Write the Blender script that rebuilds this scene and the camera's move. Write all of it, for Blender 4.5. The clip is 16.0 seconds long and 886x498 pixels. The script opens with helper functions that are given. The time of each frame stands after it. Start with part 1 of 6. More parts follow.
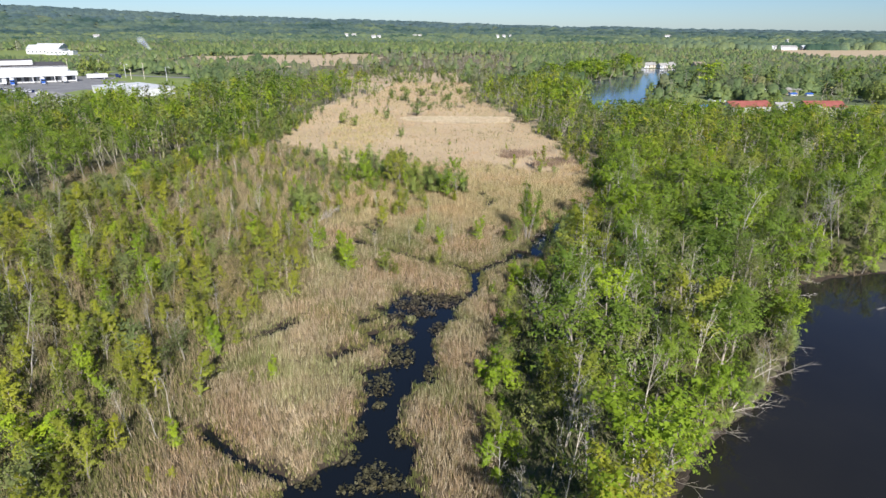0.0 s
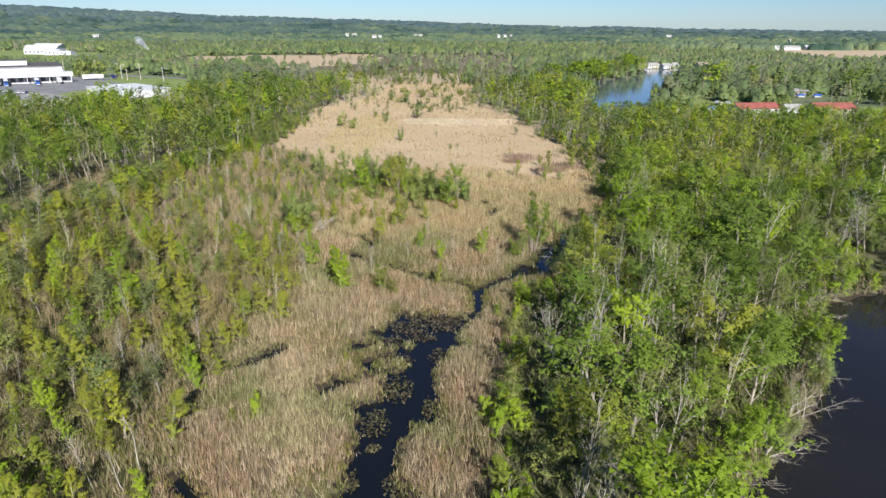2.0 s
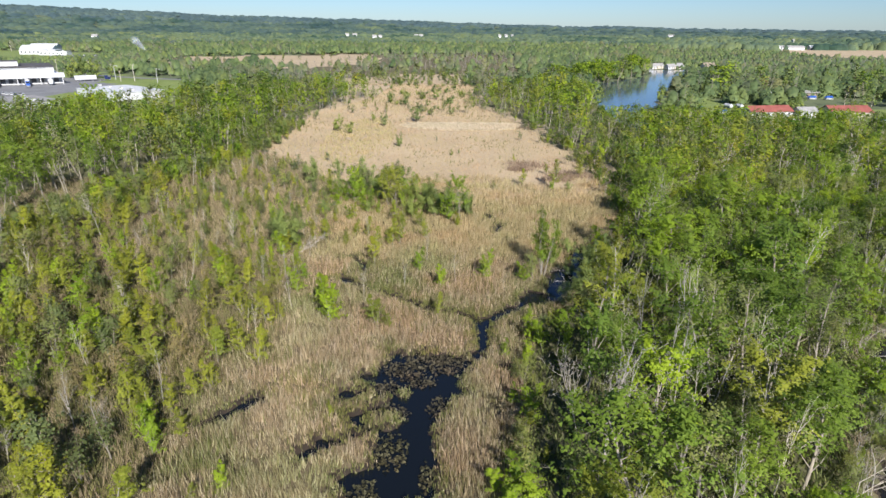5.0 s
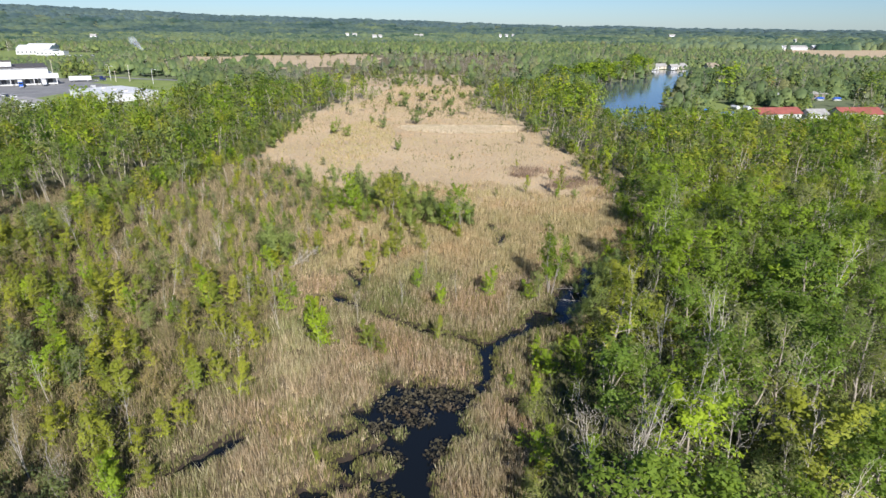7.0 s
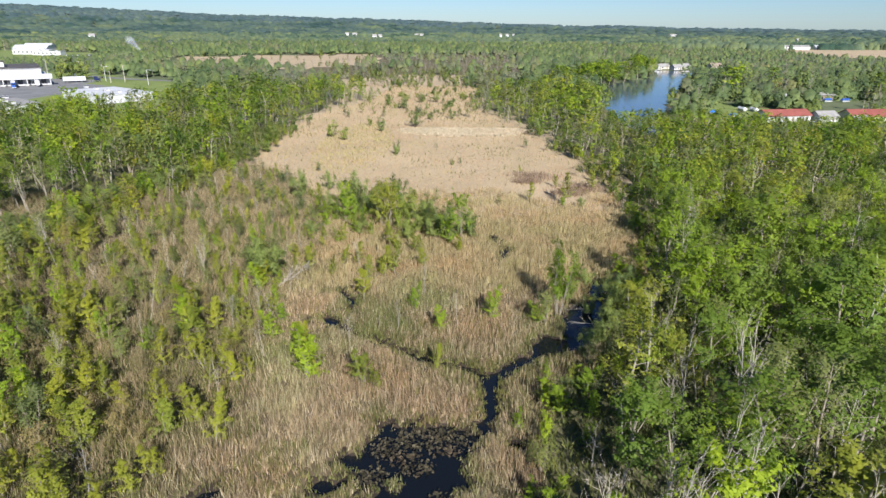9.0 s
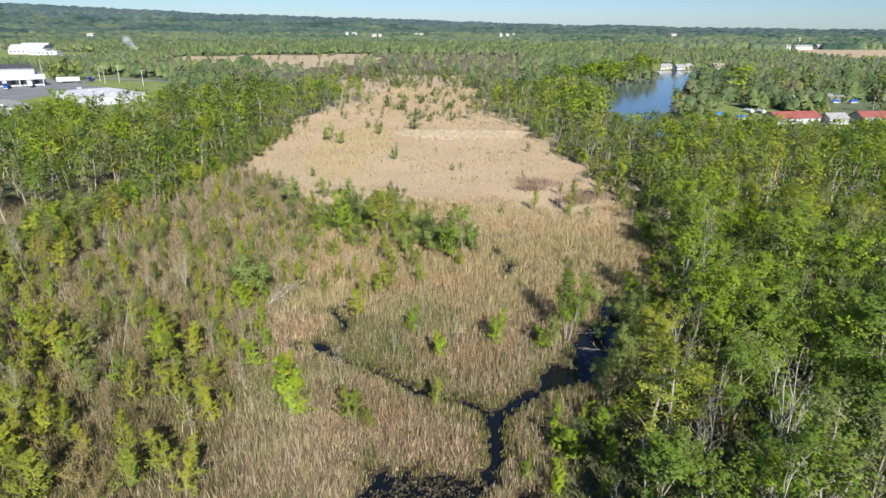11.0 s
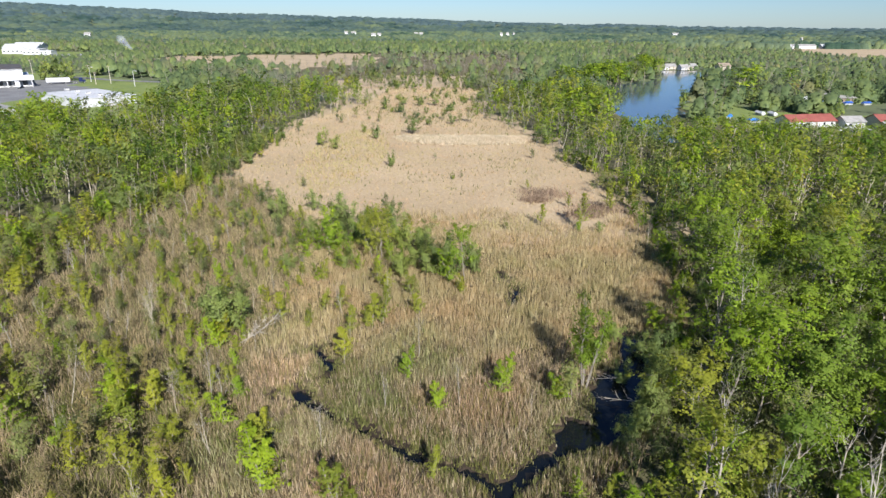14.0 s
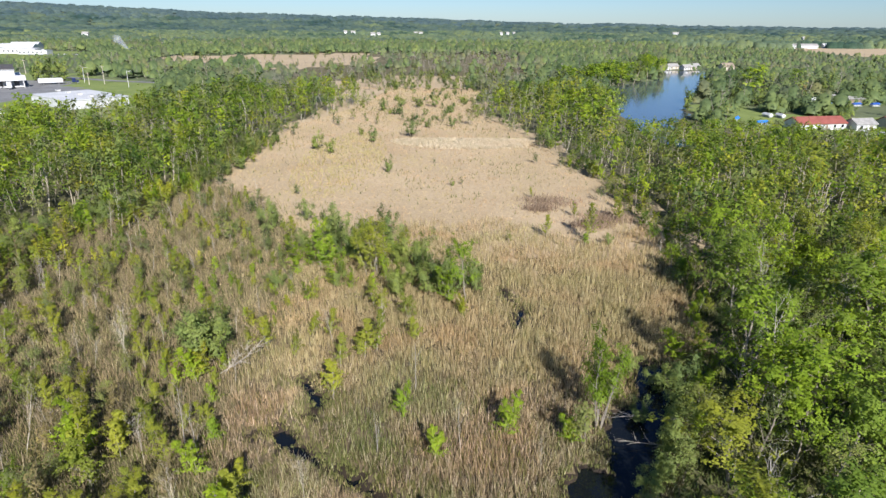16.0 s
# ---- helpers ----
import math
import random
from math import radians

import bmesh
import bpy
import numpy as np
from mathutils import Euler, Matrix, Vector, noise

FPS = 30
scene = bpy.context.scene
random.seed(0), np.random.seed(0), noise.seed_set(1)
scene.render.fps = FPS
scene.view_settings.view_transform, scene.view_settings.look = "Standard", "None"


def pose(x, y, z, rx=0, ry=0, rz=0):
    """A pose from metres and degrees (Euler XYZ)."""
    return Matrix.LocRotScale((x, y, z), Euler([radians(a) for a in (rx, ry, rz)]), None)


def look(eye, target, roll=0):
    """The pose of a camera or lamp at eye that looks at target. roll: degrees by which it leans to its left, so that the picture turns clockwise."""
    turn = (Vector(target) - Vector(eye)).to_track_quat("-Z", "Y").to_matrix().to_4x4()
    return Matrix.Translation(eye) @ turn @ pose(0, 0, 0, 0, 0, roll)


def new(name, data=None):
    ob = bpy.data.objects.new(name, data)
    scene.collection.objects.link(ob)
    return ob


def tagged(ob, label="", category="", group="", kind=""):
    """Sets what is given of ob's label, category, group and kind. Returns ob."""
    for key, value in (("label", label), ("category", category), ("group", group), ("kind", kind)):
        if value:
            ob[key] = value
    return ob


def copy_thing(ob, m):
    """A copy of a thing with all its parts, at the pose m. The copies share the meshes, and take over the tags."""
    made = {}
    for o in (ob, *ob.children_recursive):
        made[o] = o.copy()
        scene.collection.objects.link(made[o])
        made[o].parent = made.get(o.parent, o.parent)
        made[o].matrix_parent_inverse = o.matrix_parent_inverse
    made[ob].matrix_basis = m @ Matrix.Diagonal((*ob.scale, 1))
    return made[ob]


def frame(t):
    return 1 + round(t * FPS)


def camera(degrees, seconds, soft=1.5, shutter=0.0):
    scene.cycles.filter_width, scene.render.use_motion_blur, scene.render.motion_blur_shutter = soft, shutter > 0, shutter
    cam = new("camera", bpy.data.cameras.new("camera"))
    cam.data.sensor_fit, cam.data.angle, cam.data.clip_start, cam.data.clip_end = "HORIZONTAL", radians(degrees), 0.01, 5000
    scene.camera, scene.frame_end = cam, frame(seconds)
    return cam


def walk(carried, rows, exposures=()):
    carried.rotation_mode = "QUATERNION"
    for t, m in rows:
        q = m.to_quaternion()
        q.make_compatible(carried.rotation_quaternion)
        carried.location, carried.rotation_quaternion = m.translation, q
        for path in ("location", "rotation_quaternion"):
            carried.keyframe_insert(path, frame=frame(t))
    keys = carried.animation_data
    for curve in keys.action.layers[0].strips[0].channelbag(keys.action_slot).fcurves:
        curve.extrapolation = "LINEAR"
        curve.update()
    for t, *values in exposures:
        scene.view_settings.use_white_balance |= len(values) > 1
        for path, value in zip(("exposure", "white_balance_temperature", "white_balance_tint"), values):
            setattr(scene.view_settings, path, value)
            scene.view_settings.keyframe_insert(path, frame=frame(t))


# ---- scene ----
# ======== camera ========
cam = camera(72.0, 16.0)


def flight(x, y, z, pitch, yaw):
    """A level-flying camera's pose, leaning slightly to its left."""
    p, w = radians(pitch), radians(yaw)
    ahead = Vector((-math.sin(w) * math.cos(p), math.cos(w) * math.cos(p), math.sin(p)))
    eye = Vector((x, y, z))
    return look(eye, eye + ahead, 0.4)


PATH = [
    (0.0, flight(0.00, 0.00, 40.00, -20.15, -0.02)),
    (2.0, flight(-0.03, 7.43, 40.05, -20.16, 0.05)),
    (4.0, flight(-0.04, 14.90, 40.10, -20.17, 0.10)),
    (6.0, flight(-0.05, 22.39, 40.16, -20.19, 0.13)),
    (8.0, flight(-0.04, 29.90, 40.23, -20.22, 0.16)),
    (10.0, flight(-0.02, 37.45, 40.31, -20.26, 0.17)),
    (12.0, flight(0.01, 45.02, 40.39, -20.31, 0.17)),
    (14.0, flight(0.05, 52.62, 40.48, -20.36, 0.16)),
    (16.0, flight(0.10, 60.25, 40.57, -20.42, 0.14)),
]
walk(cam, PATH)

# ======== sky, sun, exposure ========
SUN_EL, SUN_AZ = 33.0, 164.0
world = bpy.data.worlds.new("sky")
scene.world = world
world.use_nodes = True
wt = world.node_tree
sky = wt.nodes.new("ShaderNodeTexSky")
sky.sky_type = "NISHITA"
sky.sun_disc = False
sky.sun_elevation = radians(SUN_EL)
sky.sun_rotation = radians(SUN_AZ)
sky.altitude = 100
sky.air_density, sky.dust_density, sky.ozone_density = 1.0, 0.12, 3.8
tint = wt.nodes.new("ShaderNodeMix")
tint.data_type, tint.blend_type = "RGBA", "MULTIPLY"
tint.inputs[0].default_value = 1.0
tint.inputs[7].default_value = (0.585, 0.755, 1.05, 1)
wt.links.new(sky.outputs[0], tint.inputs[6])
wt.links.new(tint.outputs[2], wt.nodes["Background"].inputs[0])
wt.nodes["Background"].inputs[1].default_value = 0.063
sun = new("sun", bpy.data.lights.new("sun", "SUN"))
sun.data.energy = 5.1
sun.data.angle = radians(0.6)
sun.data.color = (0.98, 0.95, 0.925)
ce = math.cos(radians(SUN_EL))
SUN_FROM = Vector((math.sin(radians(SUN_AZ)) * ce, math.cos(radians(SUN_AZ)) * ce, math.sin(radians(SUN_EL))))
sun.matrix_world = look(SUN_FROM * 200, (0, 0, 0))
scene.view_settings.exposure = 0.79


# ======== material helpers ========
def material(name, roughness=0.9):
    m = bpy.data.materials.new(name)
    m.use_nodes = True
    nt = m.node_tree
    b = nt.nodes["Principled BSDF"]
    b.inputs["Roughness"].default_value = roughness
    b.inputs["Specular IOR Level"].default_value = 0.25
    return m, nt, b


def ramp(nt, fac, *stops):
    r = nt.nodes.new("ShaderNodeValToRGB")
    while len(r.color_ramp.elements) < len(stops):
        r.color_ramp.elements.new(0.5)
    for e, (p, c) in zip(r.color_ramp.elements, stops):
        e.position = p
        e.color = (*c, 1)
    nt.links.new(fac, r.inputs[0])
    return r.outputs[0]


def noise_tex(nt, scale, detail=4, rough=0.6, stretch=None, distortion=0.0):
    co = nt.nodes.new("ShaderNodeTexCoord").outputs["Object"]
    if stretch:
        mp = nt.nodes.new("ShaderNodeMapping")
        mp.inputs["Scale"].default_value = stretch
        nt.links.new(co, mp.inputs[0])
        co = mp.outputs[0]
    n = nt.nodes.new("ShaderNodeTexNoise")
    n.inputs["Scale"].default_value = scale
    n.inputs["Detail"].default_value = detail
    n.inputs["Roughness"].default_value = rough
    n.inputs["Distortion"].default_value = distortion
    nt.links.new(co, n.inputs["Vector"])
    return n.outputs["Fac"]


def mix(nt, fac, a, b, kind="MIX"):
    n = nt.nodes.new("ShaderNodeMix")
    n.data_type = "RGBA"
    n.blend_type = kind
    for sock, v in ((0, fac), (6, a), (7, b)):
        if isinstance(v, (int, float)):
            n.inputs[sock].default_value = v
        elif isinstance(v, tuple):
            n.inputs[sock].default_value = (*v, 1)
        else:
            nt.links.new(v, n.inputs[sock])
    return n.outputs[2]


def bump(nt, b, height, strength=0.4, distance=0.1):
    n = nt.nodes.new("ShaderNodeBump")
    n.inputs["Strength"].default_value = strength
    n.inputs["Distance"].default_value = distance
    nt.links.new(height, n.inputs["Height"])
    nt.links.new(n.outputs[0], b.inputs["Normal"])


def island(nt):
    return nt.nodes.new("ShaderNodeNewGeometry").outputs["Random Per Island"]


def per_object(nt):
    return nt.nodes.new("ShaderNodeObjectInfo").outputs["Random"]


def leaf_material(name, dark, mid, light, through_light=0.35, stuff=False, patch=0.05, vary=1.0, tuft=0.0, sprig=1.1):
    """Foliage: hue varies from tree to tree and from leaf to leaf, and some light passes through."""
    m, nt, b = material(name, 0.55)
    part_ = 0.22 if stuff else 0.5
    calm = lambda c: tuple(part_ * a + (1 - part_) * m_ for a, m_ in zip(c, mid))
    per_leaf = ramp(nt, island(nt), (0.0, calm(dark)), (0.5, mid), (1.0, calm(light)))
    sprays = ramp(nt, noise_tex(nt, 0.5 * sprig if stuff else sprig, 2, 0.6), (0.32, (0.80, 0.84, 0.88)), (0.5, (1.0, 1.0, 1.0)), (0.68, (1.17, 1.14, 1.0)))
    per_leaf = mix(nt, 1.0, per_leaf, sprays, "MULTIPLY")
    if stuff:
        tree = ramp(nt, noise_tex(nt, patch, 3, 0.7), (0.35, (1 - 0.44 * vary, 1 - 0.34 * vary, 1 - 0.30 * vary)), (0.5, (0.97, 1.0, 1.0)), (0.66, (1 + 0.3 * vary, 1 + 0.2 * vary, 1 - 0.05 * vary)))
    else:
        tree = ramp(nt, per_object(nt), (0.0, (0.78, 0.86, 0.92)), (0.5, (1.04, 1.05, 1.05)), (1.0, (1.24, 1.19, 0.97)))
    col = mix(nt, 1.0, per_leaf, tree, "MULTIPLY")
    if tuft:
        clump = noise_tex(nt, tuft, 4, 0.75)
        col = mix(nt, 1.0, col, ramp(nt, clump, (0.32, (0.72, 0.76, 0.76)), (0.5, (1.05, 1.07, 1.05)), (0.68, (1.36, 1.3, 1.2))), "MULTIPLY")
    nt.links.new(col, b.inputs["Base Color"])
    t = nt.nodes.new("ShaderNodeBsdfTranslucent")
    nt.links.new(col, t.inputs["Color"])
    s = nt.nodes.new("ShaderNodeMixShader")
    s.inputs[0].default_value = through_light
    nt.links.new(b.outputs[0], s.inputs[1])
    nt.links.new(t.outputs[0], s.inputs[2])
    nt.links.new(s.outputs[0], nt.nodes["Material Output"].inputs["Surface"])
    return m


def bark_material(name, dark, light):
    m, nt, b = material(name, 0.9)
    n = noise_tex(nt, 2.5, 5, 0.7, (1, 1, 0.25))
    c = mix(nt, 1.0, ramp(nt, n, (0.3, dark), (0.7, light)),
            ramp(nt, per_object(nt), (0.0, (0.75, 0.75, 0.78)), (1.0, (1.15, 1.1, 1.0))), "MULTIPLY")
    nt.links.new(c, b.inputs["Base Color"])
    bump(nt, b, n, 0.5, 0.03)
    return m


def surface(name, a, c, scale, roughness=0.85, fine=None, strength=0.3):
    """A plain weathered surface in two tones at two scales."""
    m, nt, b = material(name, roughness)
    n1, n2 = noise_tex(nt, scale, 5, 0.65), noise_tex(nt, fine or scale * 9, 3, 0.6)
    col = mix(nt, 1.0, ramp(nt, n1, (0.3, a), (0.7, c)), ramp(nt, n2, (0.25, (0.78, 0.78, 0.78)), (0.75, (1.15, 1.15, 1.15))), "MULTIPLY")
    nt.links.new(col, b.inputs["Base Color"])
    bump(nt, b, n2, strength, 0.05)
    return m


# ======== materials ========
LEAF_TONES = {
    "green": ((0.122, 0.184, 0.027), (0.184, 0.257, 0.039), (0.255, 0.330, 0.056)),
    "bright": ((0.178, 0.255, 0.021), (0.248, 0.332, 0.030), (0.328, 0.408, 0.046)),
    "yellow": ((0.228, 0.250, 0.034), (0.308, 0.334, 0.047), (0.40, 0.412, 0.078)),
    "olive": ((0.142, 0.168, 0.052), (0.205, 0.230, 0.076), (0.275, 0.295, 0.105)),
    "rust": ((0.185, 0.155, 0.068), (0.255, 0.212, 0.095), (0.32, 0.272, 0.125)),
    "willow": ((0.160, 0.205, 0.058), (0.220, 0.270, 0.078), (0.280, 0.325, 0.105)),
}
LEAF = {k: leaf_material("leaf_" + k, *[tuple((1.0 if k == "yellow" else 1.14) * c for c in v_) for v_ in v], 0.5) for k, v in LEAF_TONES.items()}
THICKET = {k: leaf_material("thicket_" + k, *[tuple(min(1.0, 1.08 * c) for c in v_) for v_ in v], 0.48, True, 0.16, 1.45) for k, v in LEAF_TONES.items()}
# three foliage tones, lightened and blued in the colour for distance haze
LEAF_FAR_HAZED = {
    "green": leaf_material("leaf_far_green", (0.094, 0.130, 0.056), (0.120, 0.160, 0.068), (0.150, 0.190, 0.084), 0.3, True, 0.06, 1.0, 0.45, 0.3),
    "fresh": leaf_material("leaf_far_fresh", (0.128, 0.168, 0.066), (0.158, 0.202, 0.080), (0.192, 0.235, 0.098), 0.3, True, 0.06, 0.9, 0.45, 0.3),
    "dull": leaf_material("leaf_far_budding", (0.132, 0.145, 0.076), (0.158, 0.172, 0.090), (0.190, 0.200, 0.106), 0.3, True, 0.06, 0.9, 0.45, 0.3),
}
# aerial haze is mixed into these leaf colours, bluer from one to the next
LEAF_DISTANT_HAZE = leaf_material("leaf_distant_woods", (0.080, 0.110, 0.064), (0.100, 0.132, 0.076), (0.126, 0.156, 0.090), 0.0, True, 0.0045, 1.5, 0.35, 0.05)
LEAF_BEYOND_HAZE = leaf_material("leaf_woods_beyond", (0.058, 0.088, 0.068), (0.070, 0.102, 0.078), (0.085, 0.118, 0.089), 0.0, True, 0.004, 1.4, 0.0, 0.03)
LEAF_RIDGE_HAZE = leaf_material("leaf_ridge_woods", (0.062, 0.093, 0.092), (0.071, 0.104, 0.102), (0.082, 0.117, 0.113), 0.0, True, 0.004, 0.6, 0.0, 0.03)
BARK_GREY = bark_material("bark_grey", (0.20, 0.178, 0.145), (0.37, 0.335, 0.28))
BARK_PALE = bark_material("bark_pale", (0.30, 0.275, 0.235), (0.57, 0.53, 0.46))
BARK_DARK = bark_material("bark_dark", (0.07, 0.055, 0.04), (0.17, 0.14, 0.10))
TWIG = bark_material("twig_brown", (0.19, 0.148, 0.088), (0.39, 0.315, 0.195))

WATER, nt, b = material("still_water", 0.04)
b.inputs["Base Color"].default_value = (0.006, 0.008, 0.010, 1)
b.inputs["IOR"].default_value = 1.33
b.inputs["Specular IOR Level"].default_value = 0.5
bump(nt, b, noise_tex(nt, 1.3, 3, 0.5), 0.06, 0.05)
RIVER, nt, b = material("river_water", 0.06)
nt.links.new(ramp(nt, noise_tex(nt, 0.05, 3), (0.3, (0.012, 0.0115, 0.010)), (0.7, (0.017, 0.016, 0.013))), b.inputs["Base Color"])
b.inputs["IOR"].default_value = 1.33
b.inputs["Specular IOR Level"].default_value = 0.5
bump(nt, b, noise_tex(nt, 0.8, 4, 0.5), 0.10, 0.05)

# blue-grey base colour stands in for haze and sky brightness over the lake
LAKE_WATER, nt, b = material("hazy_lake_water", 0.10)
b.inputs["Base Color"].default_value = (0.055, 0.072, 0.088, 1)
b.inputs["IOR"].default_value = 1.4
b.inputs["Specular IOR Level"].default_value = 0.5
bump(nt, b, noise_tex(nt, 0.25, 4, 0.6), 0.10, 0.12)

MEADOW = surface("sedge_litter", (0.375, 0.288, 0.176), (0.475, 0.368, 0.235), 0.03, 0.95, 1.2, 0.4)
MARSH = surface("marsh_litter", (0.085, 0.066, 0.038), (0.19, 0.148, 0.09), 0.18, 0.95, 4.0, 0.8)
FLOOR = surface("woodland_floor", (0.085, 0.085, 0.042), (0.17, 0.155, 0.08), 0.3, 0.95, 3.0, 0.8)
MUD = surface("creek_mud", (0.022, 0.017, 0.012), (0.055, 0.040, 0.027), 0.8, 0.6)
SCRUB = surface("far_scrub", (0.09, 0.115, 0.055), (0.15, 0.17, 0.085), 0.02, 0.95, 0.2)
CARR_FLOOR = surface("thicket_floor", (0.075, 0.068, 0.032), (0.17, 0.145, 0.075), 0.25, 0.95, 3.0, 0.8)
LAWN = surface("mown_grass", (0.14, 0.19, 0.05), (0.23, 0.27, 0.08), 0.08)
ASPHALT = surface("worn_asphalt", (0.15, 0.15, 0.15), (0.24, 0.24, 0.235), 0.1)


def reed_material(name, tints, patches):
    m, nt, b = material(name, 0.7)
    blade = ramp(nt, island(nt), *tints)
    where = ramp(nt, noise_tex(nt, 0.07, 4, 0.6), *patches)
    fine = ramp(nt, noise_tex(nt, 0.5, 3, 0.6), (0.3, (0.82, 0.82, 0.82)), (0.7, (1.12, 1.12, 1.12)))
    col = mix(nt, 1.0, mix(nt, 1.0, blade, where, "MULTIPLY"), fine, "MULTIPLY")
    nt.links.new(col, b.inputs["Base Color"])
    t = nt.nodes.new("ShaderNodeBsdfTranslucent")
    nt.links.new(col, t.inputs["Color"])
    s = nt.nodes.new("ShaderNodeMixShader")
    s.inputs[0].default_value = 0.3
    nt.links.new(b.outputs[0], s.inputs[1])
    nt.links.new(t.outputs[0], s.inputs[2])
    nt.links.new(s.outputs[0], nt.nodes["Material Output"].inputs["Surface"])
    return m


REED = reed_material("dry_cattail", ((0.0, (0.178, 0.135, 0.074)), (0.3, (0.345, 0.266, 0.154)), (0.7, (0.500, 0.400, 0.248)), (1.0, (0.690, 0.588, 0.425))),
                     ((0.36, (0.80, 0.93, 0.74)), (0.5, (1.0, 0.99, 0.98)), (0.64, (1.08, 0.965, 0.95))))
TAWNY_REED = reed_material("tawny_reed", ((0.0, (0.248, 0.188, 0.090)), (0.35, (0.413, 0.328, 0.169)), (0.75, (0.535, 0.436, 0.240)), (1.0, (0.661, 0.560, 0.343))),
                           ((0.36, (0.90, 0.95, 0.84)), (0.5, (1.0, 1.0, 1.0)), (0.64, (1.08, 0.96, 0.95))))
SEDGE = reed_material("pale_sedge", ((0.0, (0.428, 0.328, 0.186)), (0.5, (0.496, 0.384, 0.226)), (1.0, (0.559, 0.446, 0.269))),
                      ((0.36, (0.93, 0.97, 0.80)), (0.5, (1.0, 1.0, 1.0)), (0.62, (1.06, 0.97, 0.95))))
STRAW_SEDGE = reed_material("straw_sedge", ((0.0, (0.36, 0.30, 0.13)), (0.5, (0.42, 0.36, 0.17)), (1.0, (0.48, 0.41, 0.21))),
                            ((0.36, (0.95, 0.98, 0.9)), (0.5, (1.0, 1.0, 1.0)), (0.62, (1.04, 1.0, 1.0))))
UNDER = reed_material("undergrowth_leaf", ((0.0, (0.07, 0.085, 0.025)), (0.5, (0.13, 0.16, 0.045)), (1.0, (0.20, 0.21, 0.075))),
                      ((0.36, (0.7, 0.75, 0.7)), (0.5, (1.0, 1.0, 1.0)), (0.64, (1.2, 1.1, 0.9))))
PALE_REED = reed_material("straw_reed", ((0.0, (0.525, 0.440, 0.301)), (0.5, (0.593, 0.500, 0.352)), (1.0, (0.661, 0.570, 0.414))),
                          ((0.36, (0.96, 0.96, 0.94)), (0.5, (1.0, 1.0, 1.0)), (0.62, (1.04, 1.0, 0.98))))
RED_TWIG = reed_material("red_twig", ((0.0, (0.22, 0.15, 0.10)), (0.5, (0.31, 0.225, 0.155)), (1.0, (0.40, 0.30, 0.21))),
                         ((0.36, (0.9, 0.9, 0.9)), (0.5, (1.0, 1.0, 1.0)), (0.62, (1.1, 1.0, 1.0))))
REED_GREEN = reed_material("new_cattail", ((0.0, (0.092, 0.102, 0.028)), (0.5, (0.182, 0.188, 0.060)), (1.0, (0.29, 0.275, 0.112))),
                           ((0.36, (0.9, 1.0, 0.9)), (0.5, (1.0, 1.0, 1.0)), (0.64, (1.15, 1.05, 0.9))))
PAD = reed_material("lily_leaf", ((0.0, (0.04, 0.036, 0.02)), (0.5, (0.085, 0.078, 0.04)), (1.0, (0.16, 0.145, 0.075))),
                    ((0.36, (0.85, 0.9, 0.8)), (0.5, (1.0, 1.0, 1.0)), (0.64, (1.1, 1.0, 0.9))))


# ======== mesh helpers ========
def tri_mesh(name, V, F, slots=None, normals=None):
    me = bpy.data.meshes.new(name)
    V, F = np.asarray(V, np.float32), np.asarray(F, np.int32)
    me.vertices.add(len(V))
    me.vertices.foreach_set("co", V.ravel())
    me.loops.add(F.size)
    me.loops.foreach_set("vertex_index", F.ravel())
    me.polygons.add(len(F))
    me.polygons.foreach_set("loop_start", np.arange(0, F.size, F.shape[1], dtype=np.int32))
    if slots is not None:
        me.polygons.foreach_set("material_index", np.asarray(slots, np.int32))
    me.update(calc_edges=True)
    if normals is not None:
        me.attributes.new("custom_normal", "FLOAT_VECTOR", "POINT").data.foreach_set("vector", np.asarray(normals, np.float32).ravel())
        me.update()
    return me


def place(name, me, *mats, parent=None, label=""):
    for m in mats:
        me.materials.append(m)
    ob = new(name, me)
    ob.parent = parent
    if label:
        ob["label"] = label
    return ob


def part(name, bm, mat, parent, label=""):
    """Link a bmesh as one mesh object under a thing or a part."""
    me = bpy.data.meshes.new(name)
    bm.to_mesh(me)
    bm.free()
    return place(name, me, mat, parent=parent, label=label)


def box(bm, x0, x1, y0, y1, z0, z1, bevel=0.0):
    r = bmesh.ops.create_cube(bm, size=1.0)
    vs = r["verts"]
    bmesh.ops.scale(bm, vec=(x1 - x0, y1 - y0, z1 - z0), verts=vs)
    bmesh.ops.translate(bm, vec=((x0 + x1) / 2, (y0 + y1) / 2, (z0 + z1) / 2), verts=vs)
    if bevel:
        es = list({e for v in vs for e in v.link_edges})
        bmesh.ops.bevel(bm, geom=es, offset=bevel, segments=1, affect="EDGES")
    return bm


def slab(x0, x1, y0, y1, z0, z1, bevel=0.0):
    return box(bmesh.new(), x0, x1, y0, y1, z0, z1, bevel)


def join(chunks):
    """One vertex and face array, and one of normals where the chunks have them, out of many."""
    V, F, N, k = [], [], [], 0
    for v, f, *nor in chunks:
        V.append(v)
        F.append(f + k)
        N += [a for a in nor if a is not None]
        k += len(v)
    return (np.concatenate(V), np.concatenate(F), None, np.concatenate(N)) if N else (np.concatenate(V), np.concatenate(F))


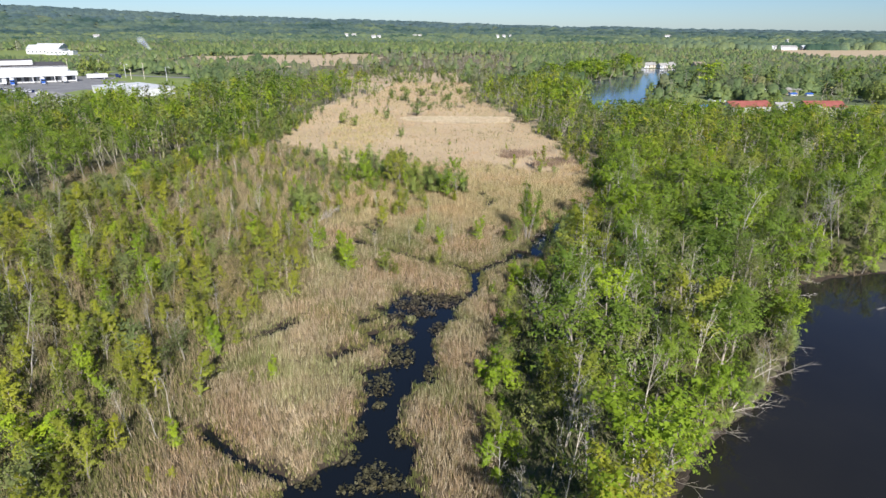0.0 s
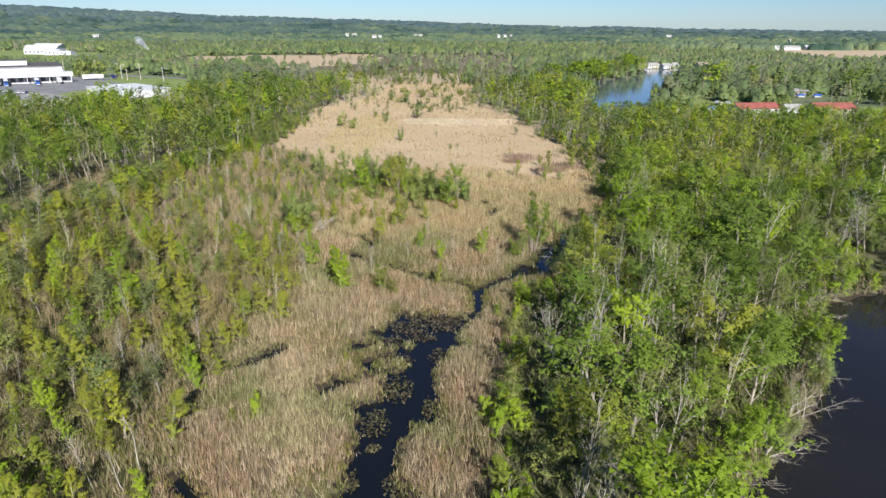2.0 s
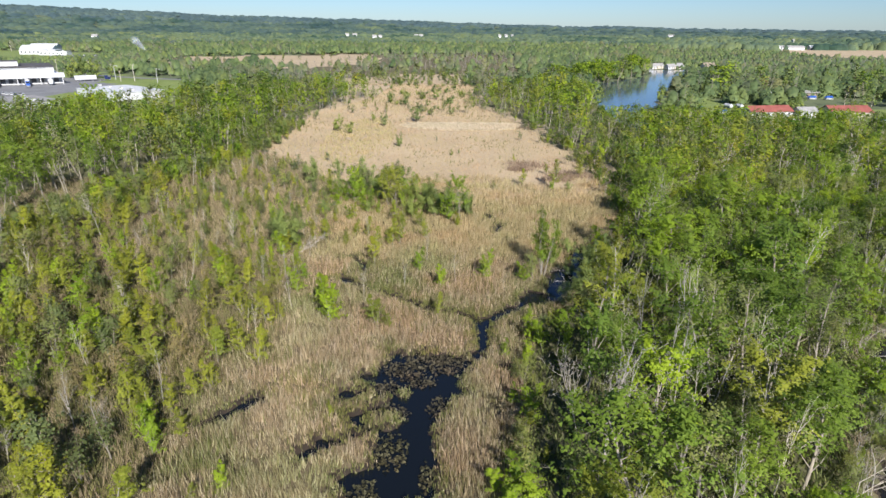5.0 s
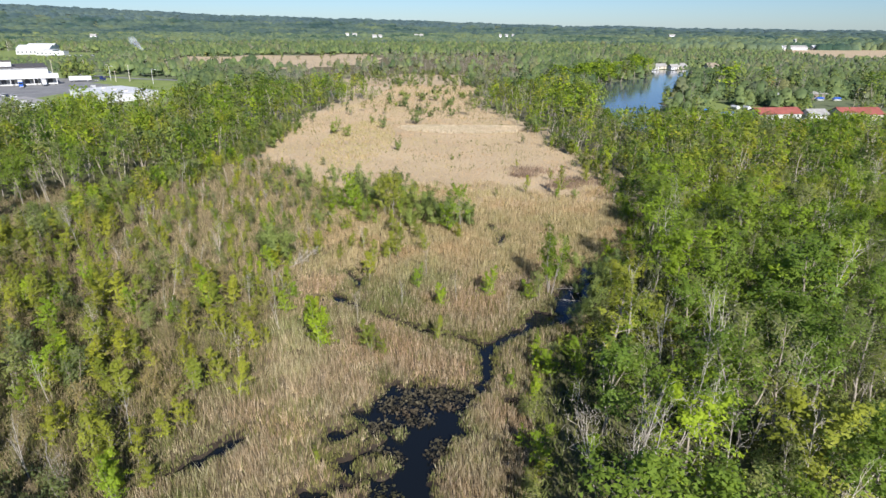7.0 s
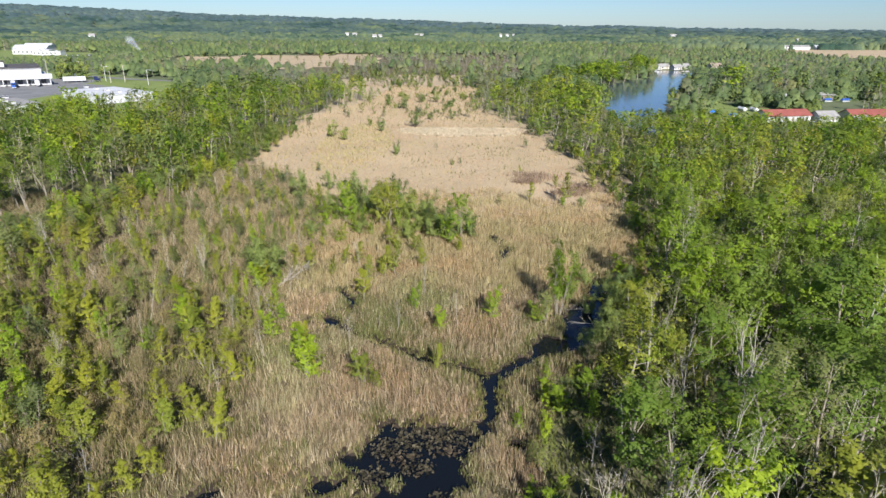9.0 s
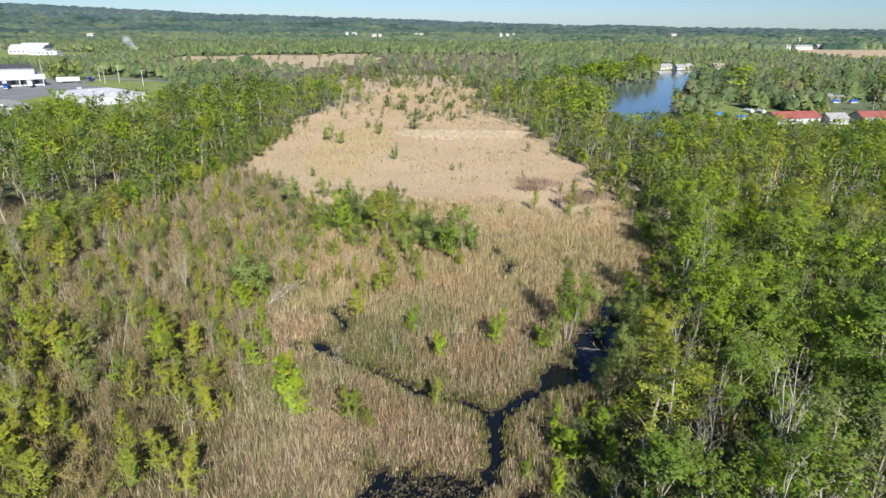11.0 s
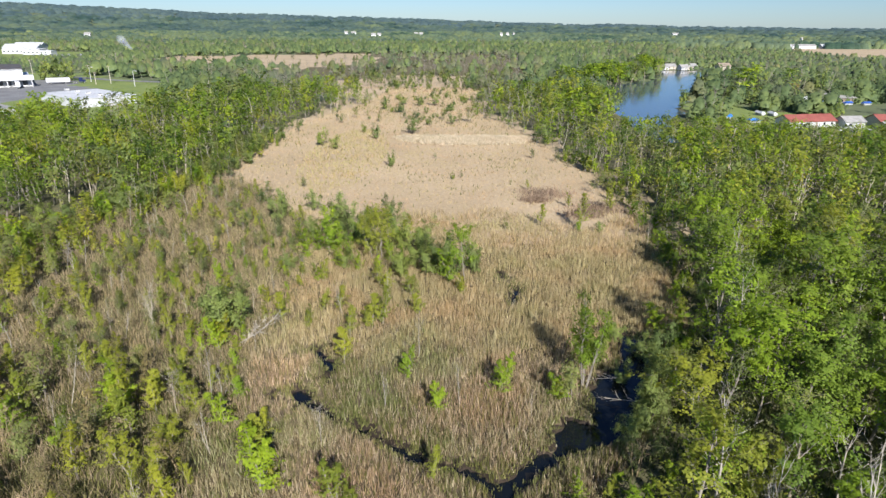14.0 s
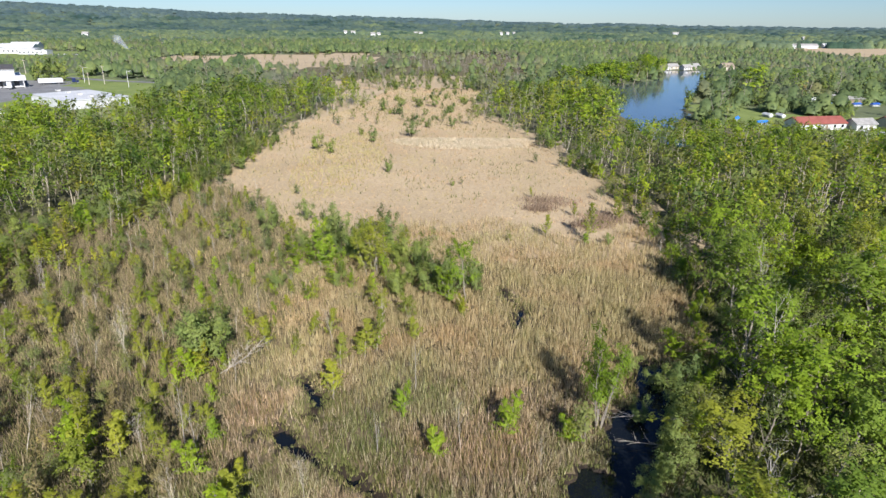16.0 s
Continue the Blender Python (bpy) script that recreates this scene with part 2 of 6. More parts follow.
def tubes(segs):
    """Tapered limbs from (start, end, radius, radius) segments."""
    V, F, k = [], [], 0
    for p, q, r0, r1 in segs:
        n = 6 if r0 > 0.09 else 4 if r0 > 0.05 else 3
        d = (q - p) / (np.linalg.norm(q - p) + 1e-9)
        a = np.cross(d, (0.31, 0.95, 0.05))
        a /= np.linalg.norm(a) + 1e-9
        c = np.cross(d, a)
        if r1 < 0.45 * r0 and r0 < 0.07:
            n = 3
        ang = np.arange(n) * 2 * np.pi / n
        ring = np.cos(ang)[:, None] * a + np.sin(ang)[:, None] * c
        V.append(p + ring * r0)
        if r1 < 0.45 * r0 and r0 < 0.07:
            V.append(q[None])
            F += [(k, k + 1, k + 3), (k + 1, k + 2, k + 3), (k + 2, k, k + 3)]
            k += 4
            continue
        V.append(q + ring * r1)
        for i in range(n):
            j = (i + 1) % n
            F.append((k + i, k + j, k + n + j))
            F.append((k + i, k + n + j, k + n + i))
        k += 2 * n
    return np.concatenate(V), np.array(F)


def unit(v):
    return v / (np.linalg.norm(v, axis=-1, keepdims=True) + 1e-9)


def leaves(rng, at, size, facing):
    """Small leaf blades round the given places, turned roughly the way they face."""
    n = len(at)
    nor = unit(facing + rng.normal(0, 0.38, (n, 3)))
    t = unit(np.cross(nor, rng.normal(size=(n, 3))))
    w = np.cross(nor, t)
    L = size * rng.uniform(0.65, 1.35, (n, 1))
    V = np.stack([at + t * L * 0.6, at - t * L * 0.45 + w * L * 0.5, at - t * L * 0.45 - w * L * 0.5], 1)
    return V.reshape(-1, 3), np.arange(3 * n).reshape(-1, 3)


def soft_foliage(V, F, nor):
    """Turn each leaf blade to the outside of its tuft, and shade it by the tuft's roundness."""
    T = V[F]
    back = np.einsum("ij,ij->i", np.cross(T[:, 1] - T[:, 0], T[:, 2] - T[:, 0]), nor[F[:, 0]]) < 0
    F = F.copy()
    F[back] = F[back][:, ::-1]
    return V, F, None, nor


# ======== plan of the marsh ========
CREEK = [(-15.5, 36), (-14.5, 45), (-11.9, 47.3), (-9.2, 50.5), (-8.8, 55), (-8.9, 60), (-9.3, 66), (-7.0, 66.5), (-7.0, 72), (-9.9, 73.6),
         (-8.1, 76.5), (-8.0, 80.9), (-8.6, 84), (-7.0, 87.9), (0.6, 88.5), (3.6, 87.6), (4.7, 91.4), (4.4, 97),
         (6.1, 97.4), (6.2, 91.5), (4.8, 87), (1.7, 83), (1.5, 79.2), (-1.1, 73), (-0.8, 67), (-0.6, 63), (-3.1, 61.9), (-4.4, 60), (-4.8, 54.7),
         (-2.6, 50.6), (-2.8, 47.7), (-1.6, 43), (-2.5, 36), (-6, 20), (-8, 0), (-12, -20), (-16, -20), (-13, 0), (-12, 20)]
POOL = [(11.5, 103.8), (11.8, 106), (14.1, 108.6), (16.2, 108.4), (17.6, 111.8), (17.0, 114.5), (18.6, 117), (21.5, 119), (23.5, 124), (25, 129),
        (28, 127.5), (27, 121), (24.2, 115), (21.5, 109), (19, 105.5), (14, 103)]
RIVER_EDGE = [(14, 20), (21, 44), (27, 51.2), (32.3, 55.7), (36.3, 59.4), (41.4, 64.8), (45.7, 71.1), (50.7, 81.2), (55.4, 89.4), (61, 94),
              (68, 97.1), (78, 99.3), (120, 104), (170, 104), (170, -150), (8, -150), (9, -60), (12, -10)]
LAKE = [(97, 487), (96, 440), (92, 400), (84, 365), (82, 335), (78, 300), (80, 279), (86, 278), (90, 305), (96, 328), (108, 342), (113, 352), (122, 380), (136, 406), (160, 437),
        (180, 509), (222, 600), (245, 640), (200, 640), (170, 556), (122, 499)]
PONDS = [[(-17.9, 112.7), (-17.3, 114.3), (-15.7, 113.5), (-14.9, 112), (-16.2, 110.3)],
         [(10.1, 137.5), (10.9, 141), (11.6, 143.5), (12.1, 143.2), (11.3, 139.5), (10.5, 137.3)]]
DITCHES = [([(-25.2, 73.4), (-23.4, 75.4), (-21, 78.2)], 0.75), ([(5.4, 96.5), (6.2, 98.3), (8.9, 100.6), (12.6, 103.8)], 0.95),
           ([(-19.6, 113.1), (-17.4, 112.6), (-12.2, 109), (-9.6, 107.4), (-6.3, 104.6), (-2, 101.6), (2.4, 100.2), (4.6, 98.6)], 0.42),
           ([(-16.6, 123), (-14.9, 120.4), (-13.9, 118.4), (-13.8, 116.4)], 0.45),
           ([(-24.8, 53.4), (-21.6, 50.4), (-18.1, 48), (-13.6, 45.3)], 0.5),
           ([(-14, 68.5), (-11.6, 70.3), (-9.4, 71.4)], 0.55), ([(-11, 78.5), (-9.6, 79.6)], 0.6),
           ([(11.8, 144), (10.2, 147), (9.4, 150)], 0.28)]
# muddy holes among the reeds and reed islands in the creek: x, y, radius
HOLLOWS = [(-9.2, 82.7, 0.9), (-11.5, 79.3, 0.7), (-9.4, 74.9, 0.9), (-12.7, 70.4, 0.7), (-9.1, 64.9, 0.8), (7.9, 85.0, 0.6), (1.4, 79.4, 0.8), (-5.8, 88.0, 0.8), (-2.8, 88.9, 0.7), (-13.4, 69.2, 0.5)]
ISLANDS = [(-6.8, 74.2, 1.7), (-6.9, 78.6, 0.7), (-4.6, 79.2, 0.6), (-1.2, 46.2, 1.2)]
WOODS_RIGHT = [(6.5, 20), (5.5, 45), (5.5, 55), (6.4, 62), (9.5, 74), (9.5, 84), (12.5, 91), (15, 97), (19, 102.5), (22.5, 106), (25.5, 113), (28.5, 121), (30, 129), (35, 130),
               (36.5, 141), (41.5, 160), (45, 176), (43, 192), (43.5, 218), (38, 245), (34, 283), (24, 322), (17, 345), (15, 400), (26, 500),
               (60, 520), (95, 490), (92, 430), (80, 360), (74, 300), (80, 270), (95, 290), (110, 330), (125, 335), (160, 330), (190, 345), (420, 420), (420, 112), (120, 106), (78, 101), (68, 99), (61, 96), (54.5, 91), (49.5, 82),
               (45, 71.5), (40.8, 65.5), (35.8, 60), (26.5, 52), (20.4, 44.5), (13, 20)]
WOODS_LEFT = [(-130, 60), (-95, 112), (-82, 145), (-76, 171), (-70, 194), (-66, 209), (-62, 227), (-63, 250), (-61, 280), (-63, 311), (-51, 353), (-42, 385), (-37, 456),
              (-80, 480), (-118, 420), (-140, 300), (-162, 256), (-330, 236), (-400, 150)]
CARR = [(-40, 25), (-26, 45), (-27, 53), (-29, 60), (-28, 73), (-26, 84), (-23.5, 92), (-22, 106), (-24, 122), (-22, 138), (-24, 152), (-32, 178), (-45, 204),
        (-64, 218), (-70, 194), (-76, 171), (-82, 145), (-95, 112), (-130, 60)]


def inside(poly, x, y):
    p = np.array(poly, float)
    r = np.zeros(x.shape, bool)
    for (ax, ay), (bx, by) in zip(p, np.roll(p, -1, 0)):
        c = (ay > y) != (by > y)
        r ^= c & (x < (bx - ax) * (y - ay) / (by - ay + 1e-12) + ax)
    return r


def line_distance(pts, x, y, closed=False):
    p = np.array(pts, float)
    best = np.full(x.shape, 1e9)
    for a, b in zip(p, np.roll(p, -1, 0) if closed else p[1:]):
        d = b - a
        t = np.clip(((x - a[0]) * d[0] + (y - a[1]) * d[1]) / (d @ d + 1e-12), 0, 1)
        best = np.minimum(best, np.hypot(x - a[0] - t * d[0], y - a[1] - t * d[1]))
    return best


def wobble(x, y, s, k=0.0):
    return (np.sin(x * s * 1.0 + 1.3 + k) * np.cos(y * s * 1.17 + k * 2) + 0.6 * np.sin(x * s * 2.3 + y * s * 1.9 + k)
            + 0.4 * np.cos(x * s * 4.1 - y * s * 4.7 + 2 * k)) / 2


def wet(x, y):
    """Metres inside open water (positive) or away from it."""
    best = np.full(x.shape, -60.0)
    for poly in [CREEK, POOL, RIVER_EDGE, LAKE] + PONDS:
        p = np.array(poly)
        near = (x > p[:, 0].min() - 8) & (x < p[:, 0].max() + 8) & (y > p[:, 1].min() - 8) & (y < p[:, 1].max() + 8)
        if near.any():
            d = line_distance(poly, x[near], y[near], True)
            best[near] = np.maximum(best[near], np.where(inside(poly, x[near], y[near]), d, -d))
    for pts, half in DITCHES:
        p = np.array(pts)
        near = (x > p[:, 0].min() - 8) & (x < p[:, 0].max() + 8) & (y > p[:, 1].min() - 8) & (y < p[:, 1].max() + 8)
        if near.any():
            best[near] = np.maximum(best[near], half - line_distance(pts, x[near], y[near]))
    for hx, hy, r in HOLLOWS:
        best = np.maximum(best, r - np.hypot((x - hx) * 0.8, y - hy))
    for ix, iy, r in ISLANDS:
        best = np.minimum(best, np.hypot((x - ix) * 0.85, y - iy) - r)
    return best + 0.45 * wobble(x, y, 1.7) + 0.55 * wobble(x, y, 0.62, 5.0)


# bearing (x over y) and rise of the skyline above the level of the eye
RIDGE_AT = (-0.9, -0.72, -0.54, -0.44, -0.35, -0.24, -0.08, 0.02, 0.2, 0.27, 0.35, 0.9)
RIDGE_UP = (0.019, 0.021, 0.0172, 0.0142, 0.0100, 0.009, 0.006, 0.002, -0.002, -0.0008, -0.0045, -0.0055)


def hill(x, y):
    r = np.hypot(x, y)
    up = np.interp(x / np.maximum(y, 1.0), RIDGE_AT, RIDGE_UP)
    top = np.maximum(40 + 4100 * up - 12, 0) + 5 * wobble(x, y, 0.004)
    t = np.clip((r - 2500) / 1700, 0, 1)
    return np.where(y > 0, top * t * t * (3 - 2 * t), 0)


def height(x, y):
    d = wet(x, y)
    t = np.clip((d + 0.25) / 0.9, 0, 1)
    return hill(x, y) + 0.06 * wobble(x, y, 0.7) - 1.0 * t * t * (3 - 2 * t)


# ======== ground ========
def steps(*spans):
    out = [np.array([spans[0][0]])]
    for a, b, n in spans:
        out.append(np.linspace(a, b, n + 1)[1:])
    return np.concatenate(out)


gx = np.concatenate([-np.geomspace(4900, 330, 16), steps((-300, -80, 22), (-80, -28, 20), (-28, 30, 88), (30, 85, 34), (85, 300, 30)), np.geomspace(330, 4900, 16)])
gy = np.concatenate([steps((-300, 30, 14), (30, 42, 6), (42, 130, 126), (130, 160, 24), (160, 520, 72)), np.geomspace(540, 4900, 46)])
GX, GY = np.meshgrid(gx, gy)
GZ = height(GX.ravel(), GY.ravel())
nx, ny = len(gx), len(gy)
q = (np.arange(ny - 1)[:, None] * nx + np.arange(nx - 1)).ravel()
quads = np.stack([q, q + 1, q + nx + 1, q + nx], 1)
cx = GX.ravel()[quads].mean(1)
cy = GY.ravel()[quads].mean(1)
slots = np.zeros(len(quads), int)
FIELDS = [[(-330, 830), (-110, 930), (-80, 800), (-80, 740), (-130, 640), (-220, 600), (-290, 660)], [(-100, 500), (-40, 560), (30, 575), (14, 470), (-40, 440), (-90, 470)],
          [(520, 905), (1050, 930), (1500, 1250), (1300, 1300), (600, 1210)]]
TOWN = [(118, 312), (122, 345), (150, 365), (185, 350), (250, 345), (250, 296), (176, 296), (140, 302)]
LAWNS = [[(-650, 780), (-470, 740), (-440, 830), (-460, 900), (-660, 980)], [(117, 361), (128, 392), (144, 400), (156, 380), (155, 356), (130, 346)], [(-420, 560), (-195, 492), (-192, 478), (-240, 500), (-420, 540)]]
YARD = [(-560, 246), (-165, 256), (-142, 300), (-150, 400), (-185, 470), (-200, 492), (-300, 560), (-560, 640)]
PAVED = [(-560, 320), (-232, 318), (-226, 400), (-208, 412), (-215, 440), (-250, 472), (-262, 500), (-560, 560)]
wood = inside(WOODS_RIGHT, cx, cy) | ((cx > 16) & (cy < 96)) | ((cx > 12) & (cy < 60)) | ((cx > 30) & (cy < 128)) | inside(WOODS_LEFT, cx, cy) | (cy > 470) | (np.abs(cx) > 130)
edge = np.minimum(line_distance(WOODS_RIGHT[:25], cx, cy), line_distance(WOODS_LEFT[:13], cx, cy))
wood &= (edge > 6 + 5 * wobble(cx, cy, 0.2)) | (cy < 150) | (cy > 480)
slots[wood] = 1
for f in FIELDS:
    slots[inside(f, cx + 9 * wobble(cx, cy, 0.05), cy + 14 * wobble(cx, cy, 0.06, 2.0))] = 0
for f in LAWNS:
    slots[inside(f, cx, cy)] = 3
slots[(slots == 1) & (cx > -62) & (cx < 22) & (cy > 330) & (cy < 480 + 14 * wobble(cx, cy, 0.09))] = 0
slots[inside(CARR, cx, cy)] = 7
slots[(slots == 0) & (cx < 60) & (cy + 16 * wobble(cx, cy, 0.23) > 160)] = 5
slots[(slots == 0) & (cx > 60)] = 1
slots[inside(FIELDS[2], cx, cy)] = 5
slots[inside(TOWN, cx, cy)] = 3
slots[inside(YARD, cx, cy)] = 3
slots[inside(PAVED, cx, cy)] = 4
slots[(wet(cx, cy) > -0.7) & (cy < 200)] = 2
slots[(wet(cx, cy) > -0.7) & (cy >= 200)] = 1
slots[(slots == 1) & (cy > 430) & (cy < 960) & (np.abs(cx + 0.05 * cy) < 0.17 * cy)] = 7
slots[(slots == 1) & (np.hypot(cx, cy) > 400)] = 6
place("ground", tri_mesh("ground", np.stack([GX.ravel(), GY.ravel(), GZ], 1), quads, slots), MARSH, FLOOR, MUD, LAWN, ASPHALT, MEADOW, SCRUB, CARR_FLOOR)
tagged(bpy.data.objects["ground"], "flat tan marsh and woodland ground rising to far hills", "ground", kind="structure")


def water_sheet(name, x0, x1, y0, y1, mat, label):
    me = tri_mesh(name, [(x0, y0, -0.32), (x1, y0, -0.32), (x1, y1, -0.32), (x0, y1, -0.32)], [(0, 1, 2, 3)])
    tagged(place(name, me, mat), label, "water", kind="structure")


water_sheet("water_creek", -40, 8, -60, 100.5, WATER, "dark still creek water winding through the marsh")
water_sheet("water_pool", -40, 32, 100.5, 155, WATER, "dark pool of the creek under overhanging trees")
water_sheet("water_river", 8, 190, -160, 100.5, RIVER, "dark brown river water beside the woods")
water_sheet("water_river_bend", 40, 190, 100.5, 112, RIVER, "dark brown river water beside the woods")
water_sheet("water_lake", 60, 280, 262, 660, LAKE_WATER, "calm blue lake water with reflections")


# ======== reeds ========
def reeds(rng, x, y, tall, wide, lean=0.16):
    n = len(x)
    z = height(x, y)
    a = rng.uniform(0, np.pi, n)
    h = tall * rng.uniform(0.6, 1.2, n)
    w = wide * rng.uniform(0.6, 1.4, n)
    base = np.stack([x, y, z - 0.05], 1)
    side = np.stack([np.cos(a), np.sin(a), 0 * a], 1) * w[:, None] / 2
    tip = base + np.stack([rng.normal(0, lean, n) * h, rng.normal(0, lean, n) * h, h], 1)
    V = np.stack([base - side, base + side, tip + side * 0.35], 1).reshape(-1, 3)
    return V, np.arange(3 * n).reshape(-1, 3)


def scatter(rng, n, x0, x1, y0, y1):
    return rng.uniform(x0, x1, n), rng.uniform(y0, y1, n)


def in_view(x, y, margin=14.0):
    """The wedge that is flown over and looked at."""
    return (np.abs(x) < 0.70 * y + 10 + margin) & (y > 26)


def open_marsh(x, y):
    return ~inside(WOODS_RIGHT, x, y) & ~inside(WOODS_LEFT, x, y) & (x > -130) & (x < 60)


def tussock(x, y):
    """0 to 1, one value for each tuft of about half a metre."""
    u, v = x + 0.25 * wobble(x, y, 2.1), y + 0.25 * wobble(x, y, 1.9, 2.0)
    i, j = np.floor((0.8 * u + 0.6 * v) / 0.5), np.floor((0.8 * v - 0.6 * u) / 0.62)
    r = np.sin(i * 12.9898 + j * 78.233) * 43758.5453
    return r - np.floor(r)


rng = np.random.default_rng(11)
dry, green = [], []
# near bed, blade by blade
x, y = scatter(rng, 1050000, -62, 44, 38, 190)
d = wet(x, y)
carr = inside(CARR, x + rng.normal(0, 2.2, len(x)) + 2.5 * wobble(x, y, 0.45), y + rng.normal(0, 2.2, len(x)))
keep = open_marsh(x, y) & (x < 44) & ~((x > 16) & (y < 96)) & ~((x > 12) & (y < 60)) & (d < 0.12 + 0.25 * wobble(x, y, 2.7, 3.0)) & in_view(x, y, 6)
tuft = tussock(x, y)
keep &= (tuft > 0.3) | (rng.random(len(x)) < 0.25)
keep &= rng.random(len(x)) < np.where(carr, 0.34, 1.0) * np.where(y > 110, 0.8, 1.0) * np.clip((188 + 12 * wobble(x, y, 0.12) - y) / 45, 0, 1) * (0.62 + 0.38 * np.clip(wobble(x, y, 0.55) + 0.6, 0, 1))
x, y, d, carr, tuft = x[keep], y[keep], d[keep], carr[keep], tuft[keep]
lush = 0.08 + 0.55 * np.clip(1.4 + d, 0, 1) * (d > -1.6) + 0.34 * (wobble(x, y, 0.16, 2.0) > 0.2) * (y < 124) + 0.17 * np.clip((x + 24) / 6, 0, 1) * np.clip((y - 92) / 8, 0, 1) * np.clip((124 - y) / 10, 0, 1) + np.where(y < 112, 0.5, 0.15) * carr + 0.25 * (carr & (x < -27) & (y < 80))
fresh = rng.random(len(x)) < lush
tall = np.where(carr, 0.95, 1.3) * np.clip(0.42 + 0.35 * np.abs(d), 0.42, 1.0) * (1 + 0.22 * wobble(x, y, 0.4, 1.0)) * (0.62 + 0.62 * tuft)
back = ~fresh & (rng.random(len(x)) < np.clip((y - 116 + 5 * wobble(x, y, 0.2, 4.0)) / 14, 0, 1))
tawny = reeds(rng, x[back], y[back], tall[back], 0.085)
fore = ~fresh & ~back
dry.append(reeds(rng, x[fore], y[fore], tall[fore], 0.07, 0.22))
green.append(reeds(rng, x[fresh], y[fresh], tall[fresh] * 0.85, 0.10))
near_count = len(x)
# far bed, in tufts
x, y = scatter(rng, 125000, -80, 48, 135, 470)
keep = open_marsh(x, y) & in_view(x, y, 0) & (wet(x, y) < -0.3)
keep &= rng.random(len(x)) < np.where(inside(CARR, x, y), 0.4, 1.0) * np.clip((y - 135 + 10 * wobble(x, y, 0.12)) / 45, 0, 1)
x, y = x[keep], y[keep]
fresh = rng.random(len(x)) < 0.02 + 0.10 * (wobble(x, y, 0.06, 3.0) > 0.35)
grow = 1 + (y - 150) / 260
straw = (((x + 32) / 13) ** 2 + ((y - 250) / 48) ** 2 < 1) & (rng.random(len(x)) < 0.6)
sx_, sy_, sg_ = x[straw], y[straw], grow[straw]
pale = (((x - 8) / 26) ** 2 + ((y - 276 - 0.006 * (x - 8) ** 2) / 9) ** 2 < 1)
pale_x, pale_y = x[pale], y[pale]
bx_, by_ = scatter(rng, 26000, -70, 8, -40, 42)
k = wet(bx_, by_) < -0.2
behind = reeds(rng, bx_[k], by_[k], 1.3 + 0 * bx_[k], 0.16, 0.2)
sedge = reeds(rng, x[~fresh], y[~fresh], 0.36 + 0 * x[~fresh], 0.19 * grow[~fresh], 0.6)
green.append(reeds(rng, x[fresh], y[fresh], 0.9 + 0 * x[fresh], 0.20 * grow[fresh], 0.22))
print("reeds", near_count, len(x))
x, y = scatter(rng, 190000, -105, -16, 36, 218)
k = (inside(CARR, x + rng.normal(0, 2.2, len(x)) + 2.5 * wobble(x, y, 0.45), y + rng.normal(0, 2.2, len(x))) | (inside(WOODS_LEFT, x, y) & (y < 180))) & in_view(x, y, 2) & (wet(x, y) < -0.5)
x, y = x[k], y[k]
xr, yr = scatter(rng, 60000, 5, 75, 36, 165)
k = inside(WOODS_RIGHT, xr, yr) & in_view(xr, yr, 2) & (wet(xr, yr) < -0.2)
xr, yr = xr[k], yr[k]
under = reeds(rng, xr, yr, 1.1 + 0.6 * wobble(xr, yr, 0.6, 1.0), 0.22 + 0 * xr, 0.5)
tagged(place("woodland_undergrowth", tri_mesh("woodland_undergrowth", *under), UNDER), "green undergrowth on the floor of the wet woods", "undergrowth", kind="stuff")
leafy_brush = rng.random(len(x)) < np.where(y < 110, 0.6, 0.28)
for name, mat_, words, k in (("green_brush", REED_GREEN, "low olive-green brush and grass under the young trees", leafy_brush), ("dry_brush", TWIG, "tangled grey-brown brush under the young trees", ~leafy_brush)):
    brush = reeds(rng, x[k], y[k], 1.5 + 0.7 * wobble(x[k], y[k], 0.5, 4.0), 0.07, 0.38)
    tagged(place(name, tri_mesh(name, *brush), mat_), words, "brush", kind="stuff")
tagged(place("tawny_reeds", tri_mesh("tawny_reeds", *tawny), TAWNY_REED), "warm tawny dry reeds at the back of the marsh", "reeds", kind="stuff")
tagged(place("cattail_reeds", tri_mesh("cattail_reeds", *join(dry + [behind])), REED), "dense dry tan cattail reeds covering the marsh", "reeds", kind="stuff")
x2, y2 = pale_x, pale_y
x2, y2 = np.tile(x2, 8) + rng.normal(0, 1.0, 8 * len(x2)), np.tile(y2, 8) + rng.normal(0, 1.0, 8 * len(y2))
tagged(place("tall_pale_reeds", tri_mesh("tall_pale_reeds", *reeds(rng, x2, y2, 0.85 + 0 * x2, 0.40, 0.5)), PALE_REED), "stand of taller straw-pale reeds in the meadow", "reeds", kind="stuff")
bx_, by_ = [], []
for ux, uy, ur in ((25, 202, 6.5), (36, 189, 6.0), (31, 184, 3.5), (22, 196, 3.0)):
    bx_.append(ux + rng.normal(0, ur * 0.55, 700))
    by_.append(uy + rng.normal(0, ur * 0.4, 700))
bx_, by_ = np.concatenate(bx_), np.concatenate(by_)
tagged(place("red_brush", tri_mesh("red_brush", *reeds(rng, bx_, by_, 1.3 + 0 * bx_, 0.16, 0.35)), RED_TWIG), "low reddish-brown brush in the meadow", "brush", kind="stuff")
tagged(place("yellow_sedge", tri_mesh("yellow_sedge", *reeds(rng, sx_, sy_, 0.8 + 0 * sx_, 0.22 * sg_, 0.3)), STRAW_SEDGE), "patch of yellow-green sedge in the meadow", "sedge", kind="stuff")
